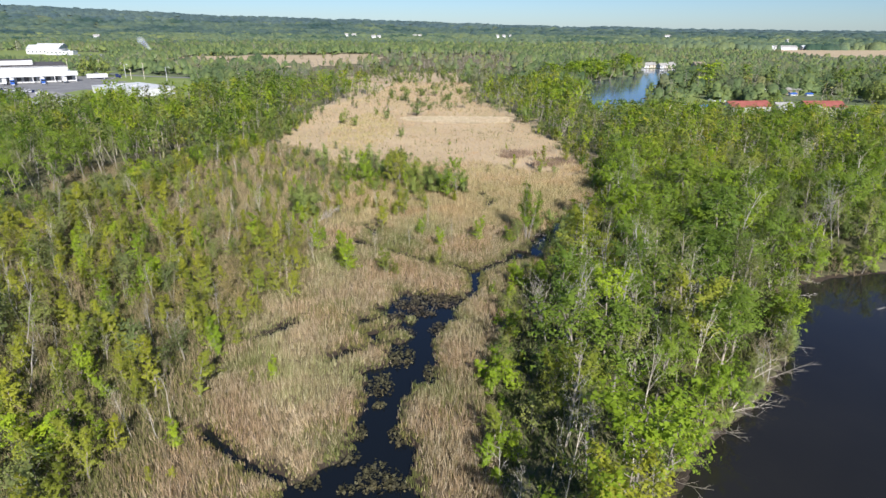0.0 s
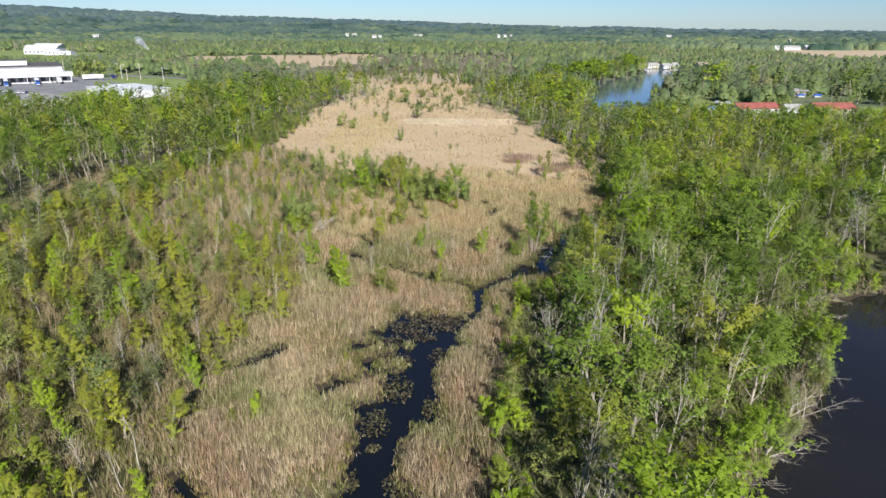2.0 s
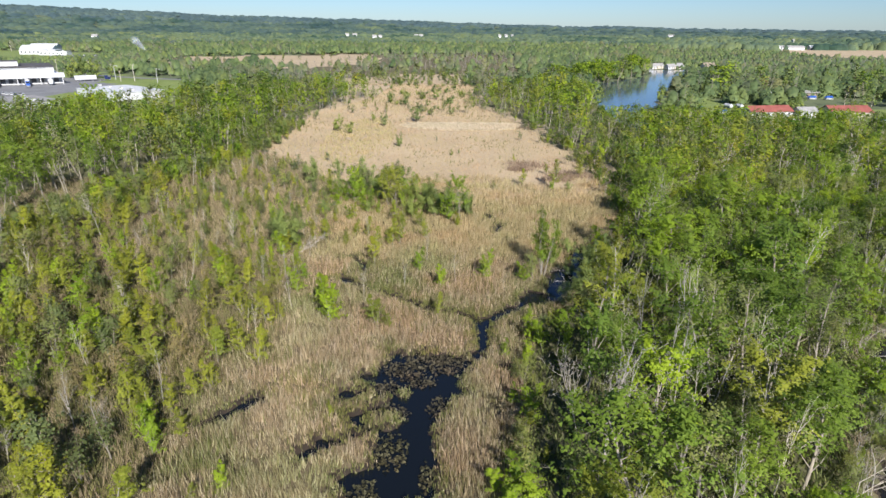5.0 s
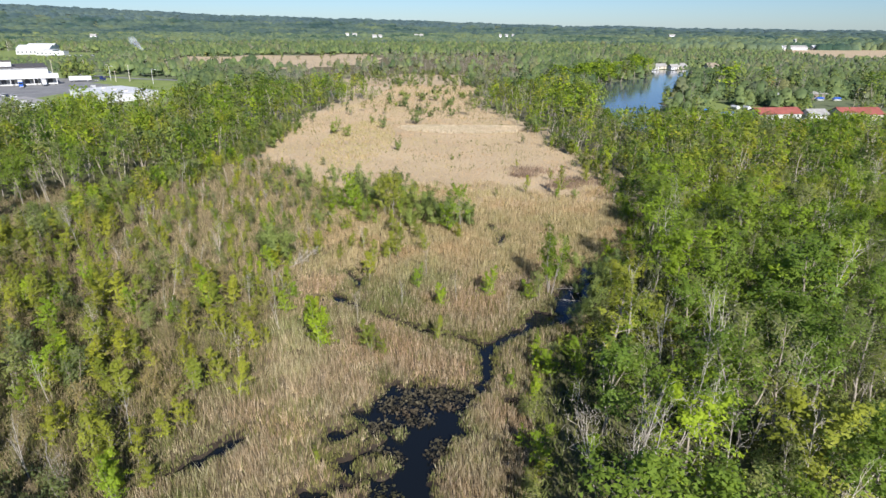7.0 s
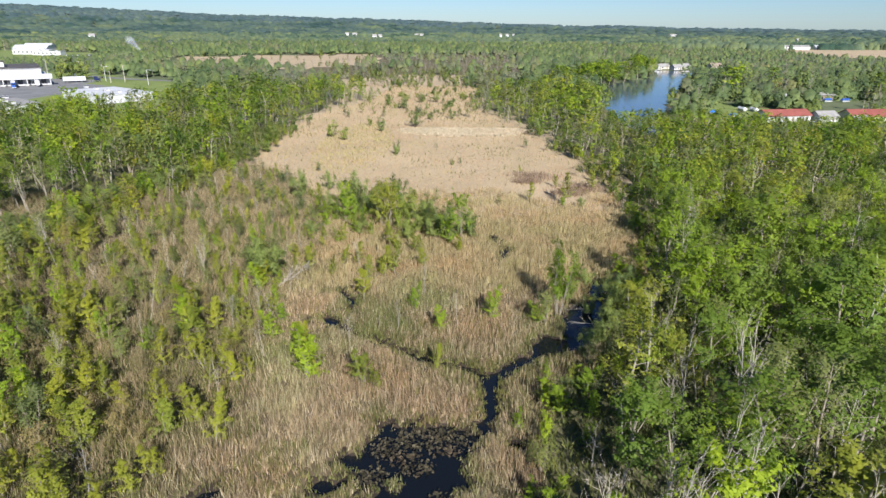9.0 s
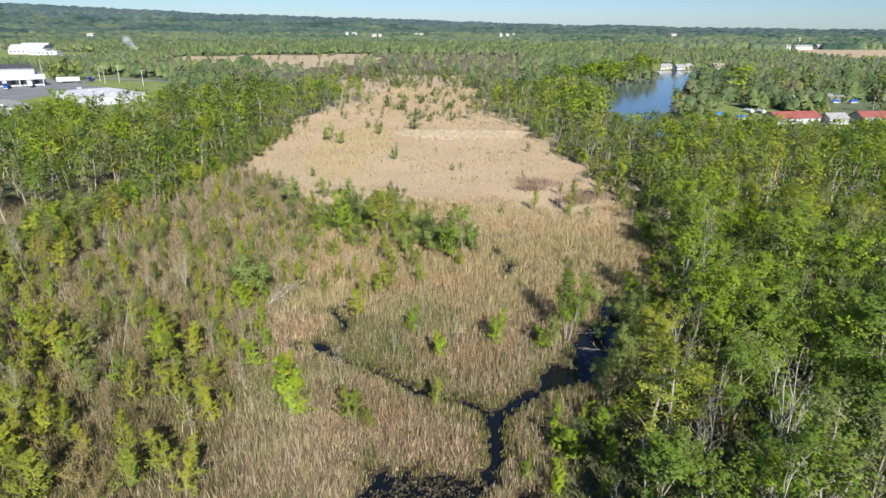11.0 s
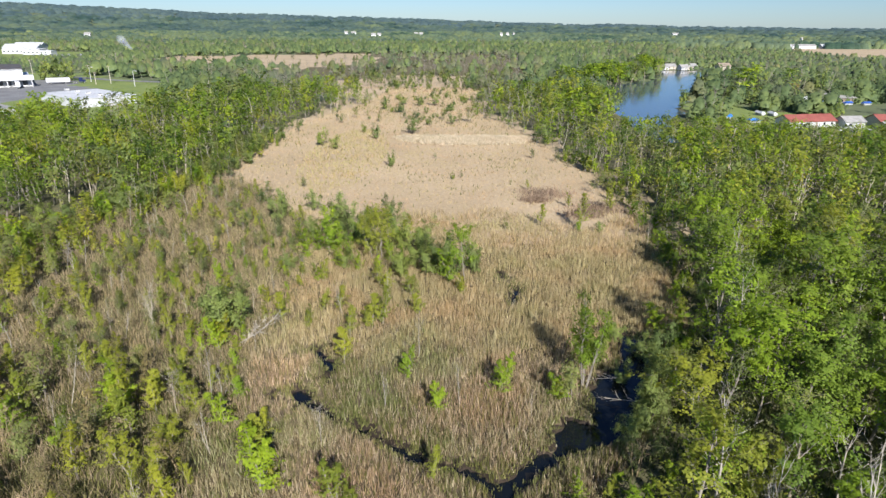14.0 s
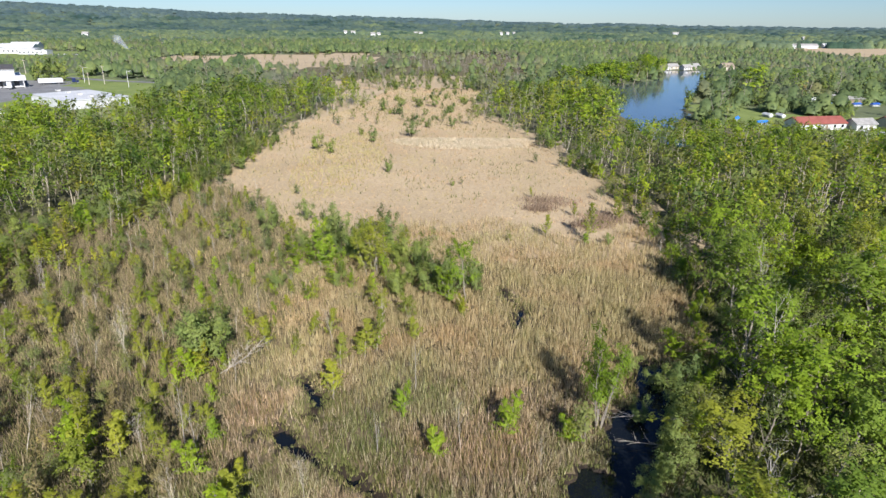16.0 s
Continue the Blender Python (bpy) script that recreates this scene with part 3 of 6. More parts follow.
tagged(place("sedge_meadow", tri_mesh("sedge_meadow", *sedge), SEDGE), "pale tan dry sedge meadow behind the reeds", "sedge", kind="stuff")
tagged(place("young_reeds", tri_mesh("young_reeds", *join(green)), REED_GREEN), "fresh olive-green reeds along the creek banks", "reeds", kind="stuff")


# ======== water lilies ========
PAD_BROWN = reed_material("drowned_lily_leaf", ((0.0, (0.035, 0.030, 0.020)), (0.5, (0.08, 0.068, 0.042)), (1.0, (0.16, 0.135, 0.085))),
                          ((0.36, (0.85, 0.9, 0.8)), (0.5, (1.0, 1.0, 1.0)), (0.64, (1.15, 1.0, 1.0))))


def lily_bed(cx, cy, rx, ry, n, seed):
    """A patch of upright and floating lily leaves."""
    g = np.random.default_rng(seed)
    a, r = g.uniform(0, 2 * np.pi, n), np.sqrt(g.uniform(0.0, 1, n)) * (1 + 0.2 * np.sin(3 * g.uniform(0, 6.3, n)))
    at = np.stack([rx * r * np.cos(a), ry * r * np.sin(a), g.uniform(0.04, 0.30, n)], 1)
    nor = unit(g.normal(0, 0.55, (n, 3)) + (0, 0, 1.0))
    t = unit(np.cross(nor, g.normal(size=(n, 3))))
    w = np.cross(nor, t)
    L = g.uniform(0.10, 0.21, (n, 1))
    ring = [at + L * (math.cos(k) * t + math.sin(k) * w) + nor * 0.02 * (k % 2) for k in (0.35, 1.3, 2.3, 3.3, 4.3, 5.6)]
    V = np.stack([at - t * L * 0.15] + ring, 1).reshape(-1, 3)
    b7 = np.arange(n)[:, None] * 7
    F = np.concatenate([b7 + (0, i, i + 1) for i in range(1, 6)])
    brown = cy > 73
    ob = place("lily_pad_bed", tri_mesh("lily_pad_bed", V, F), PAD_BROWN if brown else PAD)
    ob.location = (cx, cy, -0.32)
    tagged(ob, "mat of dark brown drowned lily leaves on black water" if brown else "bed of olive-brown lily pads floating on dark water", "lily pads", "lily pads in the creek", "stuff")


LILIES = [(-6.2, 46.6, 1.9, 2.2), (-4.0, 45.8, 1.3, 1.2), (-7.1, 58.4, 0.75, 0.75), (-7.3, 62.5, 1.5, 2.4), (-4.4, 53.0, 1.1, 1.7), (-2.2, 61.8, 1.5, 0.9),
          (-9.6, 49.4, 1.4, 1.1), (-12.6, 45.8, 1.4, 0.9), (-5.3, 69.0, 1.7, 2.8), (-6.0, 75.5, 2.2, 1.7), (-0.2, 76.4, 1.5, 2.2), (-4.6, 84.6, 3.0, 2.2),
          (0.4, 85.6, 2.4, 2.0), (-6.6, 80.2, 1.5, 1.8), (-1.6, 87.2, 3.0, 0.9), (-8.7, 45.0, 0.9, 0.6), (-8.4, 53.5, 0.6, 1.5), (-4.0, 58.0, 0.5, 1.3), (-1.6, 65.5, 0.7, 1.8), (-2.6, 81.8, 1.7, 1.2), (3.2, 87.4, 1.2, 0.7), (-7.6, 73.0, 1.5, 0.9)]
for k, (lx, ly, rx, ry) in enumerate(LILIES):
    lily_bed(lx, ly, rx, ry, int(46 * rx * ry) + 25, 100 + k)


# ======== trees ========
def turned(d, yaw, lift):
    """A direction leaving d sideways at yaw and lift (radians)."""
    side = unit(np.cross(d, (0.3, 0.2, 0.9)))
    other = np.cross(d, side)
    return unit(np.cos(lift) * d + np.sin(lift) * (np.cos(yaw) * side + np.sin(yaw) * other))


def limb(rng, segs, p, d, length, r, pieces, bend=0.18, rise=0.12):
    pts = [p]
    for k in range(pieces):
        d = unit(d + rng.normal(0, bend, 3) + (0, 0, rise))
        q = p + d * length / pieces
        segs.append((p, q, r * (1 - 0.75 * k / pieces), r * (1 - 0.75 * (k + 1) / pieces)))
        p = q
        pts.append(q)
    return pts, d


def skeleton_of(rng, h, stems, spread, limbs, start, reach, subs, lift=0.75, girth=1.0, cone=False):
    """Trunk segments, limb segments and the places where twigs end."""
    trunk, boughs, tips = [], [], []
    for s in range(stems):
        a = rng.uniform(0, 6.28)
        d0 = unit(np.array([math.cos(a) * spread, math.sin(a) * spread, 1.0]))
        hh = h * (1 if s == 0 else rng.uniform(0.6, 0.95))
        p0 = np.array([math.cos(a) * 0.12 * s, math.sin(a) * 0.12 * s, -0.15])
        pts, d = limb(rng, trunk, p0, d0, hh * 0.95, girth * (0.05 + 0.0105 * hh) / (1 if stems == 1 else 1.5), 5, 0.08, 0.10)
        tips += [pts[-1], pts[-2]]
        for k in range(limbs):
            u = start + (0.97 - start) * (k + rng.uniform(0, 1)) / limbs
            f = u * 5
            i = min(int(f), 4)
            base = pts[i] + (pts[i + 1] - pts[i]) * (f - i)
            dd = turned(unit(pts[i + 1] - pts[i]), k * 2.4 + rng.uniform(-0.6, 0.6), lift * rng.uniform(0.75, 1.25))
            L = reach * hh * (1.15 - 0.75 * abs(u - 0.45) - 0.35 * u) * rng.uniform(0.65, 1.2)
            if cone:
                L = reach * hh * min(0.55 + 1.6 * u, 1.12 - u) * rng.uniform(0.7, 1.15)
            lp, ld = limb(rng, boughs, base, dd, L, girth * (0.014 + 0.0045 * hh * (1 - 0.6 * u)), 2, 0.2, 0.10)
            tips += lp[1:] + [(lp[1] + lp[2]) / 2]
            if cone:
                tips += [base, (lp[0] + lp[1]) / 2]
            for j in range(subs):
                m = 1 + (j % 2)
                sd = turned(ld, rng.uniform(0, 6.28), rng.uniform(0.5, 0.95))
                sp, _ = limb(rng, boughs, lp[m], sd, L * rng.uniform(0.35, 0.65), 0.016, 1, 0.25, 0.10)
                tips += [sp[1], (sp[0] + sp[1]) / 2]
    return trunk, boughs, np.array(tips)


def tufts(rng, tips, per, spread):
    at = np.repeat(tips, per, 0)
    return at + rng.normal(0, 1, at.shape) * spread * rng.uniform(0.5, 1.2, (len(at), 1)) * (1, 1, 0.75)


def make_tree(name, label, category, seed, h, leaf_mat, bark, stems=1, spread=0.15, limbs=12, start=0.3, reach=0.34, subs=4, lift=0.75,
              per=9, size=0.34, fluff=0.36, fine=0, girth=1.0, cone=False):
    """A tree or bush with a trunk, limbs and a leafy crown; fine: bare twigs in place of leaves."""
    rng = np.random.default_rng(seed)
    trunk, boughs, tips = skeleton_of(rng, h, stems, spread, limbs, start, reach, subs, lift, girth, cone)
    root = new(name)
    tagged(root, label, category)
    if fine:
        for p in tips:
            for k in range(fine):
                d = unit(rng.normal(0, 1, 3) + (0, 0, 0.7))
                boughs.append((p, p + d * rng.uniform(0.4, 1.0), 0.013, 0.004))
    place("trunk", tri_mesh("trunk", *tubes(trunk + boughs)), bark, parent=root)
    if leaf_mat:
        at = tufts(rng, tips, per, fluff)
        nor = unit(at * (1, 1, 0.45) - (0, 0, 0.1 * h)) + 0.45 * unit(at - np.repeat(tips, per, 0)) + (0, 0, 0.5) + rng.normal(0, 0.15, at.shape)
        V, F = leaves(rng, at, size, unit(nor))
        me = tri_mesh("crown", *soft_foliage(V, F, np.repeat(unit(nor), 3, 0)))
        place("crown", me, LEAF[leaf_mat], parent=root)
        root["leaf"] = leaf_mat
    return root


def normals_of(me):
    """The normals of a crown's blades, three rows a blade."""
    N = np.empty(len(me.vertices) * 3, np.float32)
    me.attributes["custom_normal"].data.foreach_get("vector", N)
    return N.reshape(-1, 3, 3)


def clear_templates(roots):
    for r in roots:
        for o in (*r.children_recursive, r):
            bpy.data.objects.remove(o)


# ---- templates: height 1 unit = their own metres, scaled a little on planting ----
def woods_tree(seed, h, mat, label, **kw):
    return make_tree("tree", label, "tree", seed, h, mat, BARK_GREY, **kw)


KINDS = {
    "green": [woods_tree(s, 13, "green", "tall green-leaved tree standing in the wet woods", limbs=13, per=15, size=0.265, fluff=0.34, start=0.16, reach=0.37, lift=0.66) for s in (1, 2, 3)],
    "bright": [woods_tree(s, 12, "bright", "tall tree with fresh bright green spring leaves", limbs=13, per=15, size=0.265, fluff=0.31, start=0.16, reach=0.39, lift=0.7) for s in (4, 5, 6)],
    "golden": [woods_tree(s, 12, "yellow", "full-crowned tree in fresh yellow-green leaf", limbs=14, per=15, size=0.24, fluff=0.30, start=0.14, reach=0.37, lift=0.7) for s in (4, 15)],
    "thin": [woods_tree(s, 13, "olive", "slender grey tree with sparse new olive leaves", limbs=12, per=8, size=0.22, fluff=0.42, reach=0.27, start=0.2, lift=0.5) for s in (7, 8, 9)],
    "bare": [make_tree("bare_tree", "leafless pale grey tree with forked branches", "tree", s, 11, None, BARK_PALE, stems=1 + s % 2, limbs=9 if s < 13 else 7, start=0.32, reach=0.38, subs=2, lift=0.62, fine=1, girth=0.62 if s < 13 else 0.85) for s in (11, 12, 13, 14)],
    "sapling": [make_tree("sapling", "young yellow-green sapling growing in the marsh", "sapling", s, 6, "yellow", BARK_GREY, stems=1 + s % 2, spread=0.09, limbs=20 if s % 2 == 0 else 13, start=0.08, reach=0.33, subs=2, lift=0.82, per=8, size=0.145, fluff=0.11, cone=True) for s in (21, 22, 23, 24)],
    "leafy": [make_tree("young_tree", "young bright green tree growing among dry reeds", "tree", s, 6, "bright", BARK_GREY, stems=2, spread=0.11, limbs=13, start=0.06, reach=0.34, subs=2, lift=0.8, per=8, size=0.155, fluff=0.12, cone=True) for s in (31, 32, 33)],
    "olive": [make_tree("slender_tree", "thin young tree with sparse olive leaves", "tree", s, 6, "olive", BARK_GREY, stems=2, spread=0.15, limbs=7, start=0.2, reach=0.30, subs=2, lift=0.55, per=9, size=0.18, fluff=0.34) for s in (41, 42, 43)],
    "rust": [make_tree("budding_shrub", "young shrub with rusty brown budding leaves", "shrub", s, 5, "rust", TWIG, stems=2, spread=0.2, limbs=8, start=0.2, reach=0.30, subs=2, lift=0.5, per=5, size=0.13, fluff=0.30) for s in (51, 52)],
    "shrub": [make_tree("bare_shrub", "leafless grey-brown twiggy shrub in the marsh", "shrub", s, 4.5, None, TWIG, stems=3, spread=0.28, limbs=4, start=0.25, reach=0.34, subs=1, lift=0.5, fine=1, girth=0.7) for s in (61, 62, 63)],
    "willow": [make_tree("willow_bush", "rounded grey-green willow bush in full leaf", "bush", s, 7, "willow", BARK_DARK, stems=5, spread=0.40, limbs=6, start=0.1, reach=0.27, subs=2, lift=0.5, per=13, size=0.19, fluff=0.36) for s in (71, 72)],
    "vase": [make_tree("tree", "tall vase-shaped green willow tree beside the dark pool", "tree", 75, 11, "bright", BARK_GREY, stems=6, spread=0.26, limbs=9, start=0.26, reach=0.24, subs=2, lift=0.55, per=13, size=0.2, fluff=0.32)],
}
SIZE = {"green": 13, "bright": 12, "golden": 12, "thin": 13, "bare": 11, "sapling": 6, "leafy": 6, "olive": 6, "rust": 5, "shrub": 4.5, "willow": 7, "vase": 11}
GROUPS = {"green": "trees of the wet woods", "bright": "trees of the wet woods", "golden": "trees of the wet woods", "thin": "trees of the wet woods", "bare": "bare trees", "sapling": "young trees in the marsh",
          "leafy": "young trees in the marsh", "olive": "young trees in the marsh", "rust": "young trees in the marsh", "shrub": "bare shrubs", "willow": "willow bushes", "vase": "trees of the wet woods"}
for kind, roots in KINDS.items():
    for r in roots:
        r["group"] = GROUPS[kind]
pick = random.Random(5)
planted = []


specs = []


def plant(kind, x, y, h, wide=1.0, tilt=None, marked=False):
    """Note a tree of that kind; it is set when all are known."""
    k = h / SIZE[kind]
    ta, tb = tilt or (pick.gauss(0, 3), pick.gauss(0, 3))
    rot = Euler((radians(ta), radians(tb), pick.uniform(0, 6.28)))
    w = k * wide * pick.uniform(0.88, 1.12)
    planted.append((x, y))
    specs.append((pick.choice(KINDS[kind]), x, y, rot, (w, w, k), marked))


# single trees and bushes standing in the open marsh: x, y, height
for x, y, h in [(-9.5, 95.6, 5.7), (-1.0, 98.9, 4.6), (-18.5, 104.1, 4.6), (-12.5, 119.8, 6.0), (-23, 85, 5.7), (-28.2, 85.5, 6.3), (-22.9, 130.6, 5.6),
                (-23.9, 147.3, 3.2), (-20, 145.3, 4.8), (3.0, 140.9, 4.1), (-8.7, 130.5, 6.4), (-10.6, 129.0, 4.6), (-10, 128.6, 6.6), (-12.6, 126.2, 5.5), (-15.1, 97.5, 3.0), (-12.2, 74.5, 2.2),
                (20.5, 176.6, 5.6), (28.3, 174.4, 8.4), (29.2, 190.5, 4.0), (38.4, 188.3, 6.0), (21.5, 206.2, 3.0), (-30.2, 173.7, 5.5), (-7.4, 94.8, 3.4), (-22.5, 62.0, 2.0)]:
    plant("sapling", x, y, h, 1.1, marked=True)
for x, y, h in [(6.8, 113.4, 5.8), (-4.3, 116.4, 4.9), (-0.7, 109.4, 4.8), (13.4, 111.8, 4.2), (11.6, 91.5, 4.6), (27.6, 172.2, 3.0), (-16.5, 96.8, 8.2), (-29.1, 122.5, 6.1), (-35.1, 109, 8.0), (-20, 63.3, 3.4), (12.0, 96, 3.6), (-17.6, 152, 5), (-26, 160, 6)]:
    plant("leafy", x, y, h, 1.1, marked=True)
for x, y, h in [(-4.5, 160.8, 7.2), (-7, 147, 6.5), (-30.7, 130.5, 7.5), (-35.5, 178.8, 7.6), (-29.6, 186.5, 5.4),
                (-12.8, 289.4, 8.4), (-25.8, 278.5, 5.4), (-43.3, 264.4, 7.0), (-37.4, 258, 5.0), (-16.2, 232.2, 5.0), (2.0, 216.7, 2.1), (32.1, 171.9, 2.8), (-5.2, 375.7, 7.8), (-29.9, 363.8, 5.4), (-22.3, 374.7, 5.6),
                (-13.8, 375.2, 5.6), (11, 388, 4.0), (2.9, 313.8, 4.8), (-31.7, 292.2, 4.0)]:
    plant("willow", x, y, h, 0.95, marked=True)
for x, y, h in [(10.5, 318.5, 7.5), (-64, 263.6, 5.7), (-59.7, 268.7, 4.2), (-44.2, 316, 4.0), (-29.3, 319.7, 4.7), (-64, 211.9, 6.6), (-58.5, 214.9, 6.2), (-36.1, 207.2, 3.0), (28.3, 245, 3.6), (12.7, 173, 2.4), (-2.9, 243.9, 1.8), (6, 322, 5), (-1, 327, 5),
                (-18, 330, 4), (-40, 330, 5), (4.5, 218.5, 1.6)]:
    plant("olive", x, y, h, 1.3, marked=True)
for x, y, h in [(-3.2, 121.7, 7.0), (1.9, 110.7, 5.7), (-12.2, 103.6, 6.2), (-39.6, 127.5, 6.4), (-8, 136, 6), (-14.5, 132, 6), (-6.5, 110.4, 4.5), (9.5, 108, 4)]:
    plant("bare", x, y, h, 0.8, marked=True)


# the clump in the middle of the marsh: full bright trees among grey-green willows
for x, y, h, w in [(3.5, 146.6, 9.8, 0.95), (-13.6, 159.5, 8.4, 0.9), (-21.6, 160.5, 8.6, 0.8), (-10.6, 159.5, 7.6, 0.9)]:
    plant("bright", x, y, h, w, marked=True)
for x, y, h, w in [(-12.2, 157.0, 9.8, 1.0), (-11.4, 156.0, 9.2, 0.9), (-13.0, 156.2, 8.0, 0.9), (-12.0, 155.0, 6.4, 0.95)]:
    plant("golden", x, y, h, w, marked=True)
plant("golden", -5.7, 162.5, 6.0, 0.95, marked=True)
for x, y, h, w in [(-4.7, 151.5, 6.2, 1.1), (-2.0, 147.6, 7.4, 1.1), (-7.1, 160.5, 6.0, 1.2), (1.2, 148.0, 7.2, 1.0), (-11.0, 174.5, 7.2, 0.8), (-20.2, 169.5, 9.2, 0.9), (-22.5, 172.0, 8.4, 0.8),
                   (-17.3, 150.6, 4.2, 1.0), (-26.8, 150.4, 3.7, 1.1), (-29.3, 126.6, 8.4, 1.1), (-31.2, 129.0, 6.6, 1.0), (5.2, 149.0, 7.6, 0.9), (-16.4, 165.5, 7.4, 1.0), (-9.2, 166.0, 6.6, 1.0), (-15.2, 162.0, 6.0, 1.0), (-0.4, 151.5, 7.0, 1.1), (-3.4, 155.5, 5.8, 1.1), (-18.6, 164.0, 6.6, 1.0), (-25.4, 166.0, 5.4, 1.1)]:
    plant("willow", x, y, h, w, marked=True)
for x, y, h in [(-21.2, 158.2, 8.8), (-19.4, 160.5, 7.0), (0.8, 144.4, 7.1), (2.7, 141.1, 3.0), (-20.8, 145.3, 3.6), (-35.7, 147.1, 4.5), (-23.0, 160.0, 6.0), (-17.2, 155.2, 5.6), (-7.4, 150.4, 5.0), (-14.6, 150.2, 4.2), (-24.6, 156.0, 5.0), (-9.6, 153.8, 5.2), (-11.4, 149.0, 4.4)]:
    plant("leafy", x, y, h, 1.0, marked=True)
for x, y, h in [(-10.4, 143.2, 5.7), (-9.3, 141.6, 4.6), (-4.9, 139.6, 5.1), (-3.5, 133.5, 4.6), (-18.0, 134.8, 4.1), (-15.3, 134.1, 4.9), (-23.5, 132.4, 4.4), (-34.4, 163.6, 3.4), (-31.9, 147.1, 4.1), (-26.0, 131.6, 2.8), (-18.9, 128.9, 3.9)]:
    plant("sapling", x, y, h, 1.15, marked=True)
for x, y, h in [(-11.6, 136.5, 3.3), (-6.5, 140.0, 2.6), (-6.1, 129.1, 3.1), (-7.6, 128.2, 2.6), (-16.5, 141.5, 2.4)]:
    plant("shrub", x, y, h, 1.1, marked=True)
plant("rust", -29.5, 175.8, 3.9)
# marked trees of the thicket
for x, y, h in [(-35.3, 108.9, 7.8), (-17.9, 101.7, 6.2), (-55.0, 127.5, 7.0), (-52.8, 133.6, 6.6), (-45.9, 125.3, 4.5), (-37.1, 126.2, 5.4), (-29.2, 123.4, 5.2), (-33.0, 119.8, 3.0), (-52.4, 147.6, 4.4), (-41.7, 151.7, 6.0), (-69.8, 148.5, 5.0),
                (-50.0, 62.2, 8.0), (-43.5, 63.5, 7.4), (-32.7, 59.5, 8.2), (-27.2, 58.5, 7.0), (-26.6, 70.4, 3.7), (-38.8, 64.2, 4.6), (-26.8, 45.2, 2.2), (-25.1, 46.0, 1.7), (-34.1, 75.0, 7.1)]:
    plant("sapling", x, y, h, 1.15, marked=True)
for x, y, h in [(-39.1, 48.9, 7.6), (-37.6, 49.6, 6.0), (-34.5, 51.5, 3.4), (-26.5, 50.8, 4.0)]:
    plant("leafy", x, y, h, 1.15, marked=True)
for x, y, h in [(-40.1, 126.9, 8.1), (-25.9, 111.0, 6.9), (-23.7, 109.0, 6.4), (-23.1, 102.4, 5.6), (-31.4, 51.6, 6.9), (-28.6, 54.4, 6.8), (-48.8, 68.0, 5.1), (-33.5, 69.6, 6.4)]:
    plant("bare", x, y, h, 0.85, marked=True)
for x, y, h in [(-35.2, 116.5, 4.5), (-39.2, 108.8, 5.3)]:
    plant("rust", x, y, h, 1.1, marked=True)
# tall pale dead trees at the edge of the wet woods
for x, y, h in [(17.2, 44.3, 8.2), (13.7, 46.3, 9.6), (12.5, 51.1, 11.2), (10.3, 46.7, 7.1), (15.6, 66.8, 14.5), (17.3, 67.2, 14.0), (14.0, 70.0, 12.0), (34.2, 93.8, 11.0), (24.0, 72.0, 13.0), (28.5, 84.0, 13.5)]:
    plant("bare", x, y, h, 0.85, marked=True)


def fill(poly_test, box_, spacing, n, choose, clear_water=0.6):
    """Plant at random places that keep their distance from one another."""
    g = random.Random(17 + n)
    cells = {}
    for px, py in planted:
        cells.setdefault((int(px // 4), int(py // 4)), []).append((px, py))
    got = []
    for _ in range(n):
        x, y = g.uniform(box_[0], box_[1]), g.uniform(box_[2], box_[3])
        ax, ay = np.array([x]), np.array([y])
        if not in_view(ax, ay, 3)[0] or not poly_test(ax, ay)[0] or wet(ax, ay)[0] > -clear_water:
            continue
        i, j = int(x // 4), int(y // 4)
        if any((x - u) ** 2 + (y - v) ** 2 < spacing ** 2 for a in (-1, 0, 1) for c in (-1, 0, 1) for u, v in cells.get((i + a, j + c), ())):
            continue
        cells.setdefault((i, j), []).append((x, y))
        got.append((x, y))
    for x, y in got:
        choose(g, x, y)
    return len(got)


def choose_right(g, x, y):
    edge = float(line_distance(WOODS_RIGHT, np.array([x]), np.array([y]), True)[0])
    r = g.random()
    low = (0.62 if edge < 3 else 1.0) * (1.0 + 0.24 * float(wobble(np.array([x]), np.array([y]), 0.17, 1.1)[0]))
    if y < 104 and float(line_distance(WOODS_RIGHT[1:11], np.array([x]), np.array([y]))[0]) < 5.5:
        if r < 0.8:
            plant(g.choice(("sapling", "leafy", "leafy", "olive", "bare")), x, y, g.uniform(2.6, 6.2), 1.1)
        return
    if x > 36 and y < 140:
        r = r if r < 0.22 else 0.15 if r < 0.38 else 0.3 if r < 0.50 else 0.65 if r < 0.66 else 0.95 if r < 0.76 else r
    if r < 0.22:
        plant("green", x, y, g.uniform(7, 13) * low, g.uniform(1.0, 1.35))
    elif r < 0.60:
        plant("golden" if r > 0.43 else "bright", x, y, g.uniform(6, 12.5) * low, g.uniform(1.0, 1.4))
    elif r < 0.71:
        plant("thin", x, y, g.uniform(9, 13.5) * low)
    elif r < 0.90:
        plant("bare", x, y, g.uniform(9.5, 14) * low, 0.8)
    else:
        plant("willow", x, y, g.uniform(4, 7), 1.0)


